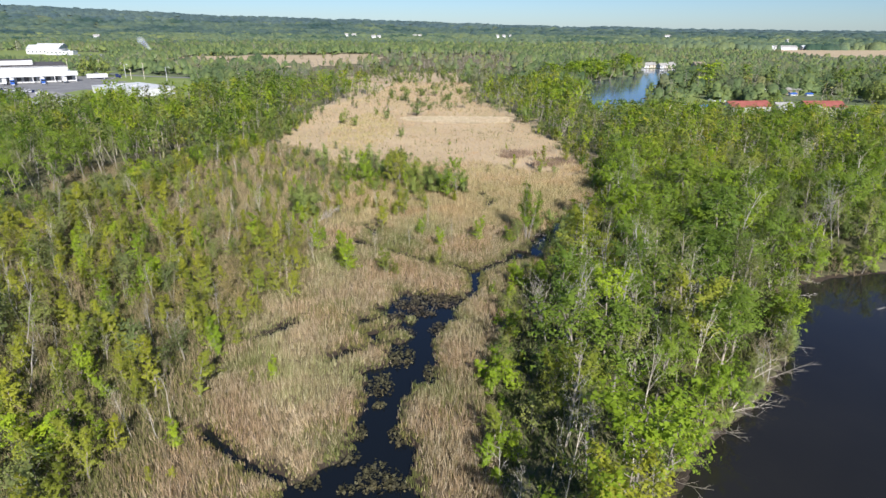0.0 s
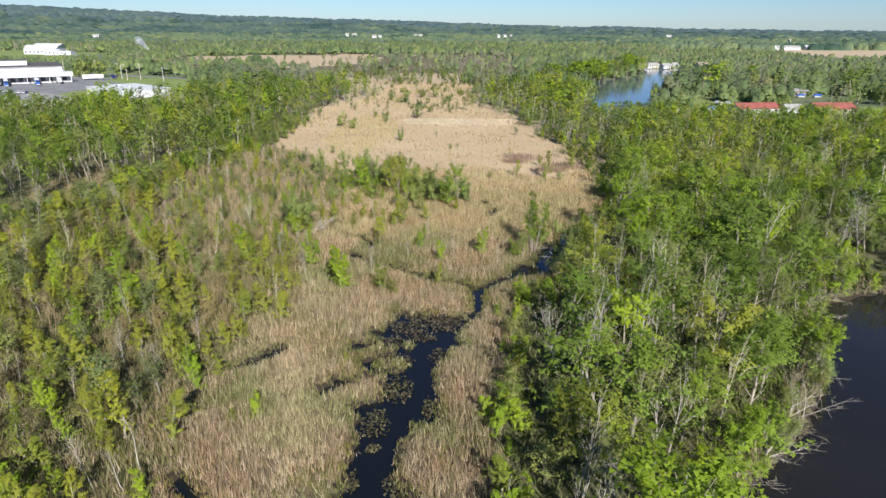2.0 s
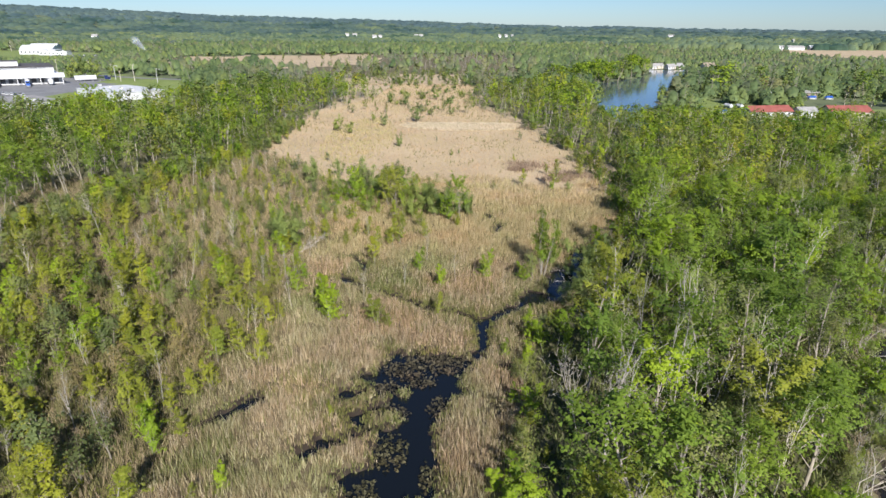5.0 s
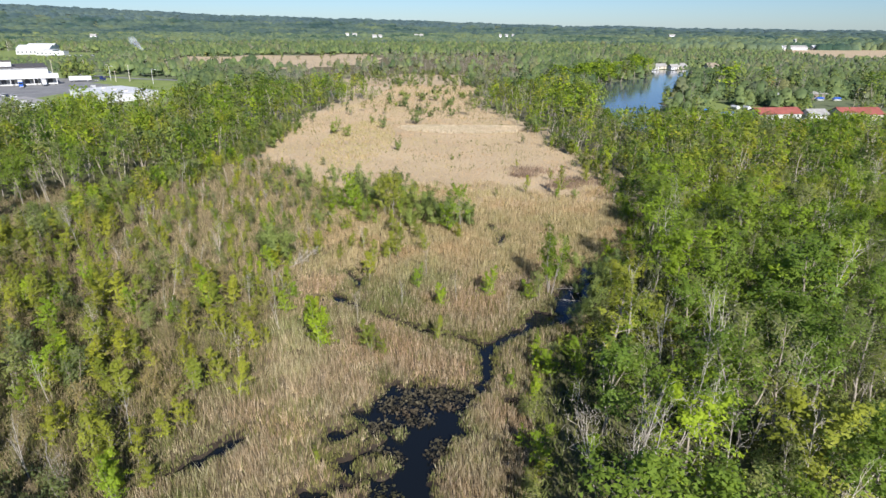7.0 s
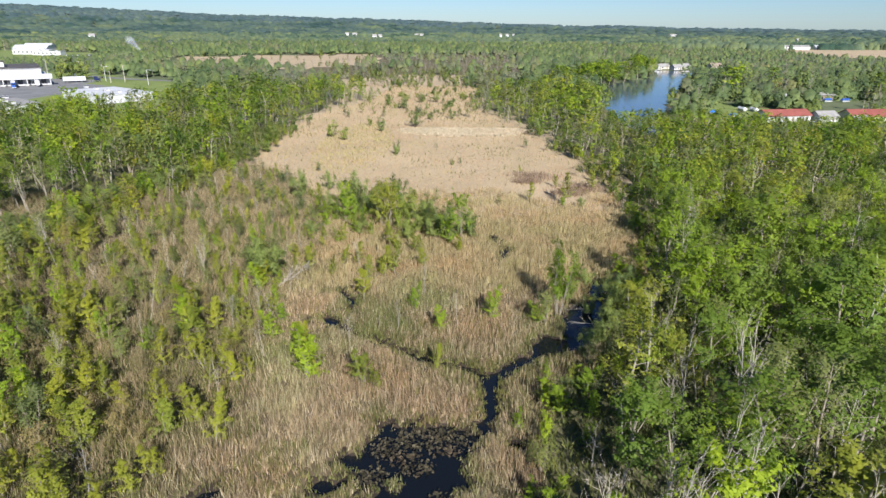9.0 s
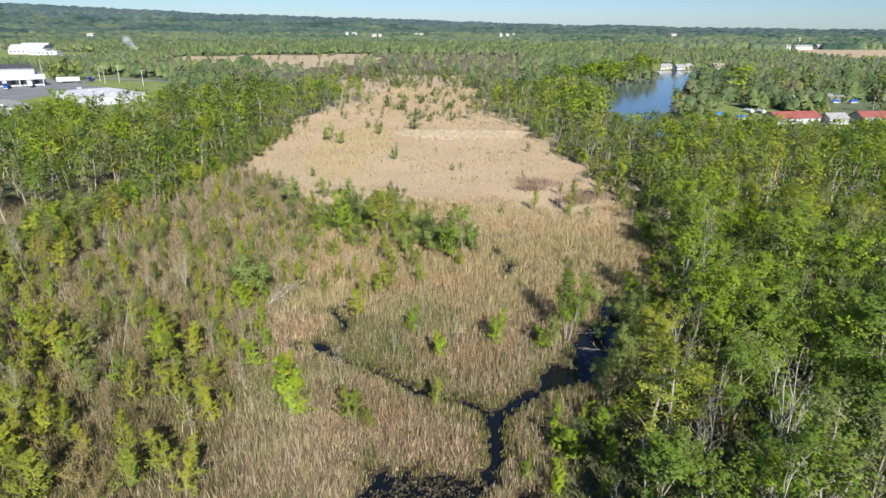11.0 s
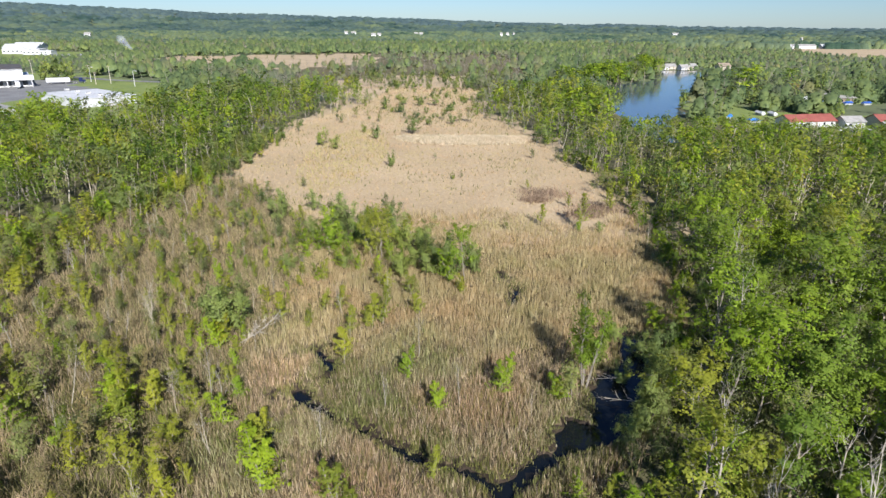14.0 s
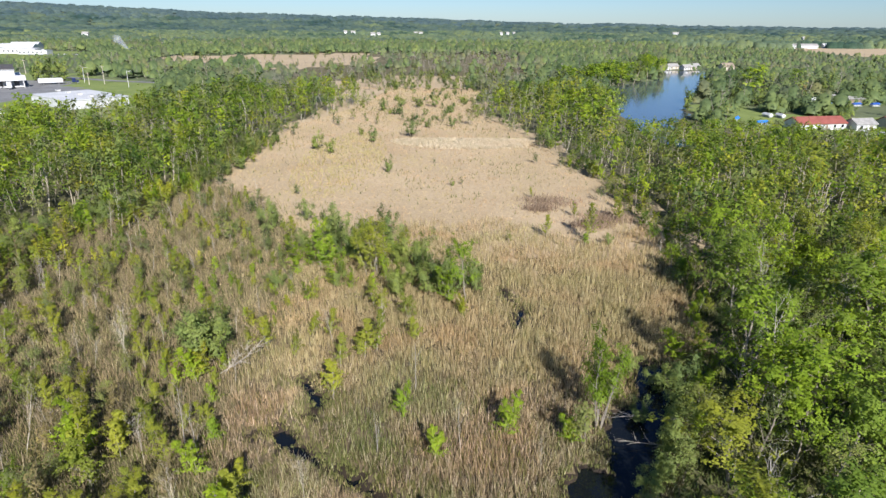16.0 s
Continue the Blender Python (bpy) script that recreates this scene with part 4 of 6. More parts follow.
def choose_carr(g, x, y):
    r = g.random()
    far = min(1.0, max(0.0, (-x - 24) / 30))
    h = g.uniform(3.2, 6.2) + 2.2 * far * g.random()
    if y > 118 and x > -64:
        # the open back of the thicket: low rusty and grey brush with few young trees
        h *= 0.62
        r = 0.2 + 0.8 * r if g.random() < 0.75 else r
    if r < 0.44:
        plant("sapling", x, y, h * 1.05, 1.12)
    elif r < 0.51:
        plant("leafy", x, y, h)
    elif r < 0.61:
        plant("olive", x, y, h * 1.1, 1.15)
    elif r < 0.69:
        plant("rust", x, y, h * 0.9, 1.15)
    elif r < 0.91:
        plant("shrub", x, y, h * g.uniform(0.6, 1.0))
    else:
        plant("bare", x, y, h * 1.25, 0.8)


# bushes and leaning trees that hang over the river bank
bank = random.Random(3)
for (ax, ay), (bx, by) in zip(RIVER_EDGE[1:12], RIVER_EDGE[2:13]):
    L = math.hypot(bx - ax, by - ay)
    nxt, nyt = -(by - ay) / L, (bx - ax) / L
    for k in range(max(1, int(L / 0.8))):
        if L > 30 or ay < 44:
            break
        u, off = (k + bank.random()) / max(1, int(L / 0.8)), bank.uniform(-0.3, 2.8)
        x, y = ax + (bx - ax) * u + nxt * off, ay + (by - ay) * u + nyt * off
        kind = bank.choice(("willow", "leafy", "bright", "olive", "shrub", "shrub", "bare"))
        plant(kind, x, y, bank.uniform(2.6, 5.0) if kind != "bright" else bank.uniform(5, 7.5), 1.1, (bank.uniform(-2, 8), bank.uniform(4, 16)) if kind != "willow" else None)

# light bushes that close the edge of the wet woods towards the reeds
for (ax, ay), (bx, by) in zip(WOODS_RIGHT[1:19], WOODS_RIGHT[2:20]):
    L = math.hypot(bx - ax, by - ay)
    for k in range(int(L / 1.7)):
        u, off = (k + bank.random()) / int(L / 1.7), bank.gauss(-0.4, 1.3)
        x, y = ax + (bx - ax) * u - (by - ay) / L * off, ay + (by - ay) * u + (bx - ax) / L * off
        if wet(np.array([x]), np.array([y]))[0] < -0.3:
            plant(bank.choice(("leafy", "leafy", "sapling", "olive", "shrub")), x, y, bank.uniform(2.0, 5.5), 1.25)
for x, y, h in [(21.0, 106.6, 5.0), (23.0, 110.0, 5.5), (24.6, 113.5, 5.5), (26.2, 117.5, 6.0), (27.6, 121.5, 6.0), (19.4, 104.6, 4.0)]:
    plant("willow", x, y, h, 1.0)
plant("vase", 16.6, 114.7, 12.2, 0.82, marked=True)
plant("sapling", 13.2, 112.3, 3.0, 1.2)
plant("olive", 14.6, 112.2, 5.5, 1.2)
for x, y, h in [(18.9, 120.0, 3.4), (21.4, 117.0, 3.6), (20.0, 122.4, 3.2), (25.6, 123.6, 4.0), (23.2, 126.0, 3.4)]:
    plant("willow", x, y, h, 1.1)
# brush that closes the foot of the woods on the other side of the marsh
for (ax, ay), (bx, by) in zip(WOODS_LEFT[1:8], WOODS_LEFT[2:9]):
    L = math.hypot(bx - ax, by - ay)
    for k in range(int(L / 1.0)):
        u, off = (k + bank.random()) / int(L / 1.0), bank.gauss(-0.5, 2.6)
        plant(bank.choice(("olive", "sapling", "leafy", "willow", "olive")), ax + (bx - ax) * u + off, ay + (by - ay) * u, bank.uniform(2.5, 6.0), 1.3)
    for k in range(int(L / 1.3)):
        u, off = bank.random(), bank.uniform(-12, 0)
        plant(bank.choice(("olive", "leafy", "willow", "sapling", "thin")), ax + (bx - ax) * u + off, ay + (by - ay) * u, bank.uniform(3.0, 6.5), 1.3)
plant("willow", 121, 372, 9.5, 0.85)
# full trees round the lake
for (ax, ay), (bx, by) in zip(((84, 458), (104, 470), (128, 506), (165, 556)), ((104, 470), (128, 506), (165, 556), (196, 640))):
    for k in range(16):
        u, off = bank.random(), bank.uniform(-3, 22)
        plant(bank.choice(("bright", "green", "bright", "thin")), ax + (bx - ax) * u - 0.8 * off, ay + (by - ay) * u + 0.6 * off, bank.uniform(11, 16), 1.3)
for x, y, h in [(166, 408, 18), (178, 412, 19), (192, 404, 16), (214, 415, 17), (240, 425, 16), (252, 396, 16), (290, 440, 19), (300, 428, 17), (310, 398, 17), (205, 430, 16), (228, 440, 18), (268, 430, 18), (180, 440, 15), (200, 470, 17), (330, 430, 17)]:
    round_ = bank.random() < 0.55
    plant("willow" if round_ else bank.choice(("green", "bright")), x, y, h, 0.85 if round_ else 1.5)
plant("rust", 195, 403, 16, 1.2)
for x, y, h in [(-288, 503, 15), (-281, 500, 16), (-274, 505, 15), (-268, 501, 13), (-284, 510, 14), (-300, 545, 13), (-262, 512, 11)]:
    plant("willow", x, y, h, 1.0)
for x, y, h in [(133, 401, 10), (140, 406, 12), (148, 402, 9), (156, 398, 11), (163, 388, 10), (168, 372, 8), (160, 362, 6), (176, 334, 7), (184, 342, 9), (166, 336, 5.5), (205, 330, 8)]:
    plant("willow", x, y, h, 0.9)
for k in range(190):
    y = bank.uniform(300, 580)
    x = bank.uniform(-62, 20) if y < 350 else bank.uniform(-45, 18)
    plant(bank.choice(("olive", "willow", "willow", "bare")), x, y, bank.uniform(2.2, 5.0), 1.2)
for k in range(260):
    y = bank.uniform(452, 580)
    plant(bank.choice(("bare", "bare", "thin", "willow", "olive")), bank.uniform(-0.17 * y, 0.09 * y), y, bank.uniform(4.0, 9.5), 0.95)
for k in range(300):
    y = bank.uniform(585, 930)
    x = bank.uniform(-0.40 * y, 0.10 * y)
    plant(bank.choice(("bare", "bare", "bare", "olive", "willow")), x, y, bank.uniform(3.5, 9.0), 1.0)
for k in range(150):
    x, y = bank.uniform(-235, -146), bank.uniform(256, 304)
    plant(bank.choice(("green", "thin", "bright")), x, y, bank.uniform(6.5, 11.5), 1.2)

n_right = fill(lambda x, y: inside(WOODS_RIGHT, x, y) & (y < 160), (4, 125, 30, 160), 3.0, 6500, choose_right, -0.3)
n_carr = fill(lambda x, y: inside(CARR, x, y) & (y < 112), (-130, -20, 28, 112), 2.15, 6000, choose_carr)
n_carr += fill(lambda x, y: inside(CARR, x, y) & (y >= 112) & ((x < -58) | (wobble(x, y, 0.13, 3.0) > -0.6)), (-130, -20, 112, 218), 2.1, 6000, choose_carr)


def choose_left(g, x, y):
    r = g.random()
    if r < 0.34:
        plant("green", x, y, g.uniform(9, 14))
    elif r < 0.52:
        plant("bright", x, y, g.uniform(8, 12))
    elif r < 0.85:
        plant("thin", x, y, g.uniform(10, 14))
    else:
        plant("bare", x, y, g.uniform(8, 12), 0.8)


n_left = fill(lambda x, y: inside(WOODS_LEFT, x, y) & (y < 190), (-150, -60, 60, 190), 3.6, 1800, choose_left)
print("planted", n_right, n_carr, n_left, len(planted))


# the nearest trees of each sort are things; the thicket behind them is one mass
LIMIT = {"slender_tree": 150, "young_tree": 150, "budding_shrub": 110, "bare_shrub": 200}
by_sort = {}
for sp in specs:
    by_sort.setdefault(sp[0].name.split(".")[0], []).append(sp)
mass = {}
for sort, rows in by_sort.items():
    rows.sort(key=lambda r: (not r[5], max(r[2], 50) + 0.3 * abs(r[1])))
    zs = height(np.array([r[1] for r in rows], float), np.array([r[2] for r in rows], float))
    for k, ((root, x, y, rot, sc, _), z) in enumerate(zip(rows, zs)):
        m = Matrix.LocRotScale((x, y, float(z)), rot, sc)
        if k < LIMIT.get(sort, 295) and y < 330:
            copy_thing(root, m)
            continue
        M = np.array(m)
        for o in root.children:
            me = o.data
            V = np.empty(len(me.vertices) * 3, np.float32)
            me.vertices.foreach_get("co", V)
            F = np.empty(len(me.polygons) * 3, np.int32)
            me.loops.foreach_get("vertex_index", F)
            if o.name.startswith("crown"):
                T = V.reshape(-1, 3)[F.reshape(-1, 3)]
                thin = 3 if y < 130 else 5 if y < 300 else 9
                T = T[::thin]
                N = normals_of(me)[::thin].reshape(-1, 3)
                V = (T + (T - T.mean(1, keepdims=True)) * (0.7 if thin == 3 else 1.1 if thin == 5 else 1.8)).reshape(-1)
                F = np.arange(len(V) // 3, dtype=np.int32)
            else:
                F = F[:len(F) // 3 * (60 if sort in ("bare_tree", "bare_shrub") and y < 250 else 26) // 100 * 3]
            key = ("crown", root["leaf"]) if o.name.startswith("crown") else ("stem", me.materials[0].name)
            chunk = (V.reshape(-1, 3) @ M[:3, :3].T + M[:3, 3], F.reshape(-1, 3))
            mass.setdefault(key, []).append(chunk + (unit(N @ M[:3, :3].T),) if key[0] == "crown" else chunk)
for (what, tone), chunks in mass.items():
    mat_ = THICKET[tone] if what == "crown" else bpy.data.materials[tone]
    name = "thicket_crowns" if what == "crown" else "thicket_stems"
    words = tone + " spring foliage of the thicket and woods" if what == "crown" else "thin trunks and twigs of the thicket"
    tagged(place(name, tri_mesh(name, *join(chunks)), mat_), words, "thicket", kind="stuff")


# ======== woods too far off to count ========
def bare_stock(rng, h, twigs):
    """A far leafless tree of stem and rising branches."""
    segs = [(np.array([0, 0, -0.2]), np.array([rng.normal(0, 0.4), rng.normal(0, 0.4), h * 0.95]), 0.016 * h, 0.005 * h)]
    for k in range(twigs):
        u = rng.uniform(0.35, 0.9)
        a, L = rng.uniform(0, 6.28), h * rng.uniform(0.12, 0.26)
        p = np.array([0, 0, h * u])
        segs.append((p, p + np.array([math.cos(a) * L * 0.7, math.sin(a) * L * 0.7, L * 0.8]), 0.006 * h, 0.002 * h))
    return tubes(segs)


def spread_out(rng, models, xs, ys, hs):
    """Copies of the models (vertices, faces), turned and scaled, as one mesh."""
    out = []
    zs = height(xs, ys)
    for x, y, z, h in zip(xs, ys, zs, hs):
        V, F, *nor = models[rng.integers(len(models))]
        a, w = rng.uniform(0, 6.28), rng.uniform(0.85, 1.2)
        ca, sa = math.cos(a), math.sin(a)
        c, s_ = ca * w * h, sa * w * h
        nor = [np.stack([N[:, 0] * ca - N[:, 1] * sa, N[:, 0] * sa + N[:, 1] * ca, N[:, 2]], 1) for N in nor]
        out.append((np.stack([V[:, 0] * c - V[:, 1] * s_ + x, V[:, 0] * s_ + V[:, 1] * c + y, V[:, 2] * h + z], 1), F, *nor))
    return join(out)


def grid_places(rng, x0, x1, y0, y1, cell):
    nx_, ny_ = int((x1 - x0) / cell), int((y1 - y0) / cell)
    gx_, gy_ = np.meshgrid(np.arange(nx_), np.arange(ny_))
    x = x0 + (gx_.ravel() + rng.uniform(0, 1, nx_ * ny_)) * cell
    y = y0 + (gy_.ravel() + rng.uniform(0, 1, nx_ * ny_)) * cell
    return x, y


def free_of_houses(x, y):
    ok = ~inside(YARD, x, y) & ~inside(TOWN, x, y)
    for f in LAWNS + FIELDS:
        ok &= ~inside(f, x, y)
    return ok & (wet(x, y) < -1.0)


def lump(g, c, r, tall):
    """An uneven rounded clump of foliage, open below."""
    a = np.arange(6) * np.pi / 3 + g.uniform(0, 1)
    V = []
    for f, u in ((1.0, 0.0), (0.86, 0.62)):
        j = g.uniform(0.75, 1.25, 6)
        V.append(np.stack([c[0] + r * f * j * np.cos(a), c[1] + r * f * j * np.sin(a), c[2] + tall * (u + g.uniform(-0.12, 0.12, 6))], 1))
    V.append(np.array([[c[0] + g.normal(0, 0.15) * r, c[1] + g.normal(0, 0.15) * r, c[2] + tall]]))
    F = []
    for i in range(6):
        k = (i + 1) % 6
        F += [(i, k, 6 + k), (i, 6 + k, 6 + i), (6 + i, 6 + k, 12)]
    return np.concatenate(V), np.array(F)


def lump_tree(g, clumps, count, size, core):
    """A full-crowned tree one metre high: overlapping clumps with leaf tufts standing off them."""
    parts_ = []
    at, nors = [], []
    for k in range(clumps):
        a, r = g.uniform(0, 6.28), (0.0 if k == 0 else g.uniform(0.18, 0.34))
        low = 0.36 if k == 0 else g.uniform(-0.04, 0.3)
        rad = g.uniform(0.24, 0.34)
        c = np.array([math.cos(a) * r, math.sin(a) * r, low])
        tall = (1.0 - low) if k == 0 else g.uniform(0.32, 0.5)
        V, F = lump(g, c, rad * core, tall * core)
        parts_.append((V, F, unit(unit(V - c) + (0, 0, 0.5))))
        m = count // clumps
        d = unit(g.normal(0, 1, (m, 3)) + (0, 0, 0.45))
        at.append(c + d * (rad, rad, tall) * g.uniform(0.72, 1.12, (m, 1)))
        nors.append(unit(d + 0.5 * unit(at[-1]) + (0, 0, 0.55) + g.normal(0, 0.2, d.shape)))
    V, F = leaves(g, np.concatenate(at), size, np.concatenate(nors))
    V, F, _, N = soft_foliage(V, F, np.repeat(np.concatenate(nors), 3, 0))
    V, F, _, N = join(parts_ + [(V, F, N)])
    return V, F, N


rng = np.random.default_rng(77)
near_lumps = [lump_tree(rng, 7, 430, 0.055, 0.64) for k in range(8)]
far_lumps = [lump_tree(rng, 3, 42, 0.08, 0.88) for k in range(8)]
low_bare = [bare_stock(rng, 1.0, 14) for k in range(5)]
far_parts, bare_parts = {}, []


def wood_belt(y0, y1, cell, models, share, hh, belt_test):
    x, y = grid_places(rng, -0.72 * y1 - 20, 0.72 * y1 + 20, y0, y1, cell)
    k = belt_test(x, y) & in_view(x, y, 4) & free_of_houses(x, y)
    x, y = x[k], y[k]
    h = rng.uniform(hh[0], hh[1], len(x)) * np.where(rng.random(len(x)) < 0.3, 0.72, 1.0) * (1.0 + 0.22 * wobble(x, y, 0.035, 0.3))
    h = np.where((x < -0.5 * y) & (y > 560) & (y < 860), 0.45 * h, h)
    h = np.where((x > 0.34 * y) & (y > 560), 0.5 * h, h)
    bare = rng.random(len(x)) < share(x, y)
    h = np.where(share(x, y) > 0.5, 0.72 * h, h)
    pick = 1.15 * wobble(x, y, 0.028, 1.3) + rng.normal(0, 0.28, len(x)) - 0.9 * (share(x, y) > 0.5) - 0.35 * (x > 0.25 * y) * (y > 520)
    for tone, k in (("dull", pick < -0.6), ("fresh", (pick >= -0.6) & (pick < 0.2)), ("green", pick >= 0.2)):
        k = k & ~bare
        if k.any():
            far_parts.setdefault(tone, []).append(spread_out(rng, models, x[k], y[k], h[k]))
    if bare.any():
        bare_parts.append(spread_out(rng, low_bare, x[bare], y[bare], h[bare] * 1.05))
    return len(x)


def mid_woods(x, y):
    return (inside(WOODS_RIGHT, x, y) & (y >= 160)) | (inside(WOODS_LEFT, x, y) & (y >= 190)) | ((x > 100) & (y > 112) & (y < 322)) | ((x < -150) & (y > 100) & (y < 250))


def far_woods(x, y):
    marsh = (x > -60) & (x < 20) & (y < 470)
    return ~marsh


def belt_of_trees(y0, y1, cell, every, grow, hh, test, seed):
    """Woods behind the nearest trees: the same trees, thinned leaf by leaf, as one mass for each tone."""
    g = np.random.default_rng(seed)
    models = {}
    for kind in ("green", "bright", "golden", "thin", "bare", "olive", "willow"):
        for root in KINDS[kind]:
            h0 = SIZE[kind]
            for o in root.children:
                me = o.data
                V = np.empty(len(me.vertices) * 3, np.float32)
                me.vertices.foreach_get("co", V)
                F = np.empty(len(me.polygons) * 3, np.int32)
                me.loops.foreach_get("vertex_index", F)
                V, F = V.reshape(-1, 3) / h0, F.reshape(-1, 3)
                if o.name.startswith("crown"):
                    T = V[F][::every]
                    T = T + (T - T.mean(1, keepdims=True)) * grow
                    V, F = T.reshape(-1, 3), np.arange(3 * len(T)).reshape(-1, 3)
                    models.setdefault((kind, root.name), {})["crown"] = (V, F, root["leaf"], normals_of(me)[::every].reshape(-1, 3))
                else:
                    F = F[:44 + (90 if kind == "bare" else 8)]
                    models.setdefault((kind, root.name), {})["stem"] = (V[:F.max() + 1], F, me.materials[0].name)
    x, y = grid_places(g, -0.72 * y1 - 20, 0.72 * y1 + 20, y0, y1, cell)
    k = test(x, y) & in_view(x, y, 4) & free_of_houses(x, y)
    x, y = x[k], y[k]
    xe, ye = grid_places(g, -110, 110, max(y0, 140), y1, 3.6)
    re = np.minimum(line_distance(WOODS_RIGHT[:25], xe, ye), line_distance(WOODS_LEFT[:13], xe, ye))
    k = (re < 3.0 + 4 * wobble(xe, ye, 0.15, 1.0)) & in_view(xe, ye, 4) & (g.random(len(xe)) < 0.8)
    edge_n = int(k.sum())
    x, y = np.concatenate([x, xe[k]]), np.concatenate([y, ye[k]])
    z = height(x, y)
    rim = np.minimum(line_distance(WOODS_RIGHT[:25], x, y), line_distance(WOODS_LEFT[:13], x, y))
    h = g.uniform(hh[0], hh[1], len(x)) * np.clip(0.5 + rim / 18, 0.5, 1.0) * (1.0 + 0.2 * wobble(x, y, 0.13, 1.1))
    shore = np.where(x < 115, 330.0, 312.0)
    low = (x > 62) & (y > 200) & (y < shore)
    h = np.where(low, np.minimum(h, np.maximum(3.4, 1.0 + 40 * (1 - (y - 60) / (shore - 60)))), h)
    if edge_n:
        h[-edge_n:] = g.uniform(2.0, 5.0, edge_n)
    grove = wobble(x, y, 0.055, 2.2)
    names = {kd: [m for m in models if m[0] == kd] for kd in ("green", "bright", "golden", "thin", "bare", "olive", "willow")}
    out = {}
    for i in range(len(x)):
        r = g.random() + 0.12 * grove[i]
        kind = "golden" if r < 0.12 else "bright" if r < 0.26 else "green" if r < 0.40 else "willow" if r < 0.50 else "thin" if r < 0.74 else "bare" if r < 0.93 else "olive"
        if x[i] > 115 and y[i] > 325 and kind in ("green", "thin"):
            kind = "willow"
        if h[i] < 6 and kind != "bare":
            kind = "olive" if r < 0.45 else "bright" if r < 0.7 else "willow"
        model = models[names[kind][g.integers(len(names[kind]))]]
        a, w = g.uniform(0, 6.28), g.uniform(0.9, 1.25) * (0.72 if kind == "willow" else 1.0)
        c, s_ = math.cos(a) * w * h[i], math.sin(a) * w * h[i]
        for what, (V, F, tone, *nor) in model.items():
            P = np.stack([V[:, 0] * c - V[:, 1] * s_ + x[i], V[:, 0] * s_ + V[:, 1] * c + y[i], V[:, 2] * h[i] + z[i]], 1)
            nor = [np.stack([(N[:, 0] * c - N[:, 1] * s_) / (w * h[i]), (N[:, 0] * s_ + N[:, 1] * c) / (w * h[i]), N[:, 2]], 1) for N in nor]
            out.setdefault((what, tone), []).append((P, F, *nor))
    for (what, tone), chunks in out.items():
        mat_ = THICKET[tone] if what == "crown" else bpy.data.materials[tone]
        name = "woodland_crowns" if what == "crown" else "woodland_stems"
        words = tone + " foliage of the woods round the marsh" if what == "crown" else "grey trunks of the woods round the marsh"
        tagged(place(name, tri_mesh(name, *join(chunks)), mat_), words, "woods", kind="stuff")
    return len(x)


n1 = belt_of_trees(105, 255, 4.9, 6, 0.9, (9, 14), mid_woods, 31)
n2 = belt_of_trees(255, 400, 6.0, 12, 1.7, (9, 14), mid_woods, 32)


def boat_yard(x, y):
    """The open ground among the trees where the covered boats lie."""
    return (x > 186) & (x < 262) & (y > 338) & (y < 397) & (wobble(x, y, 0.09, 0.8) > -0.55)


def leafless(x, y):
    return 0.16 + 0.54 * ((np.abs(x + 0.075 * y) < 0.19 * y + 12 * wobble(x, y, 0.02)) & (y < 900)) + 0.3 * (wobble(x, y, 0.012, 0.6) > 0.45)


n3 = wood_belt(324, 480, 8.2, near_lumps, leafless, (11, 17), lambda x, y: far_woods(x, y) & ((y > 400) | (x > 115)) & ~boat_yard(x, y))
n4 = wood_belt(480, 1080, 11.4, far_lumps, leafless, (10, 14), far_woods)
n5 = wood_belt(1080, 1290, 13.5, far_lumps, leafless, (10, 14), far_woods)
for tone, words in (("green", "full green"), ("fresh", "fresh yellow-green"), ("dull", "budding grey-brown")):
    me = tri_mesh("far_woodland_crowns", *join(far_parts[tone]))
    tagged(place("far_woodland_crowns", me, LEAF_FAR_HAZED[tone]), words + " foliage of distant flat woodland", "woods", kind="stuff")
tagged(place("bare_woodland", tri_mesh("bare_woodland", *join(bare_parts)), BARK_GREY), "leafless grey trees scattered through the woods", "woods", kind="stuff")


# ======== wooded hills to the horizon ========
FARMS = ((-299, 2138, 26), (-330, 2180, 20), (-203, 1853, 22), (-188, 1862, 18), (-94, 2035, 24), (-78, 2040, 20), (173, 2122, 22), (196, 2130, 18), (214, 2105, 14), (804, 2329, 44), (880, 1650, 20), (-889, 1650, 26))


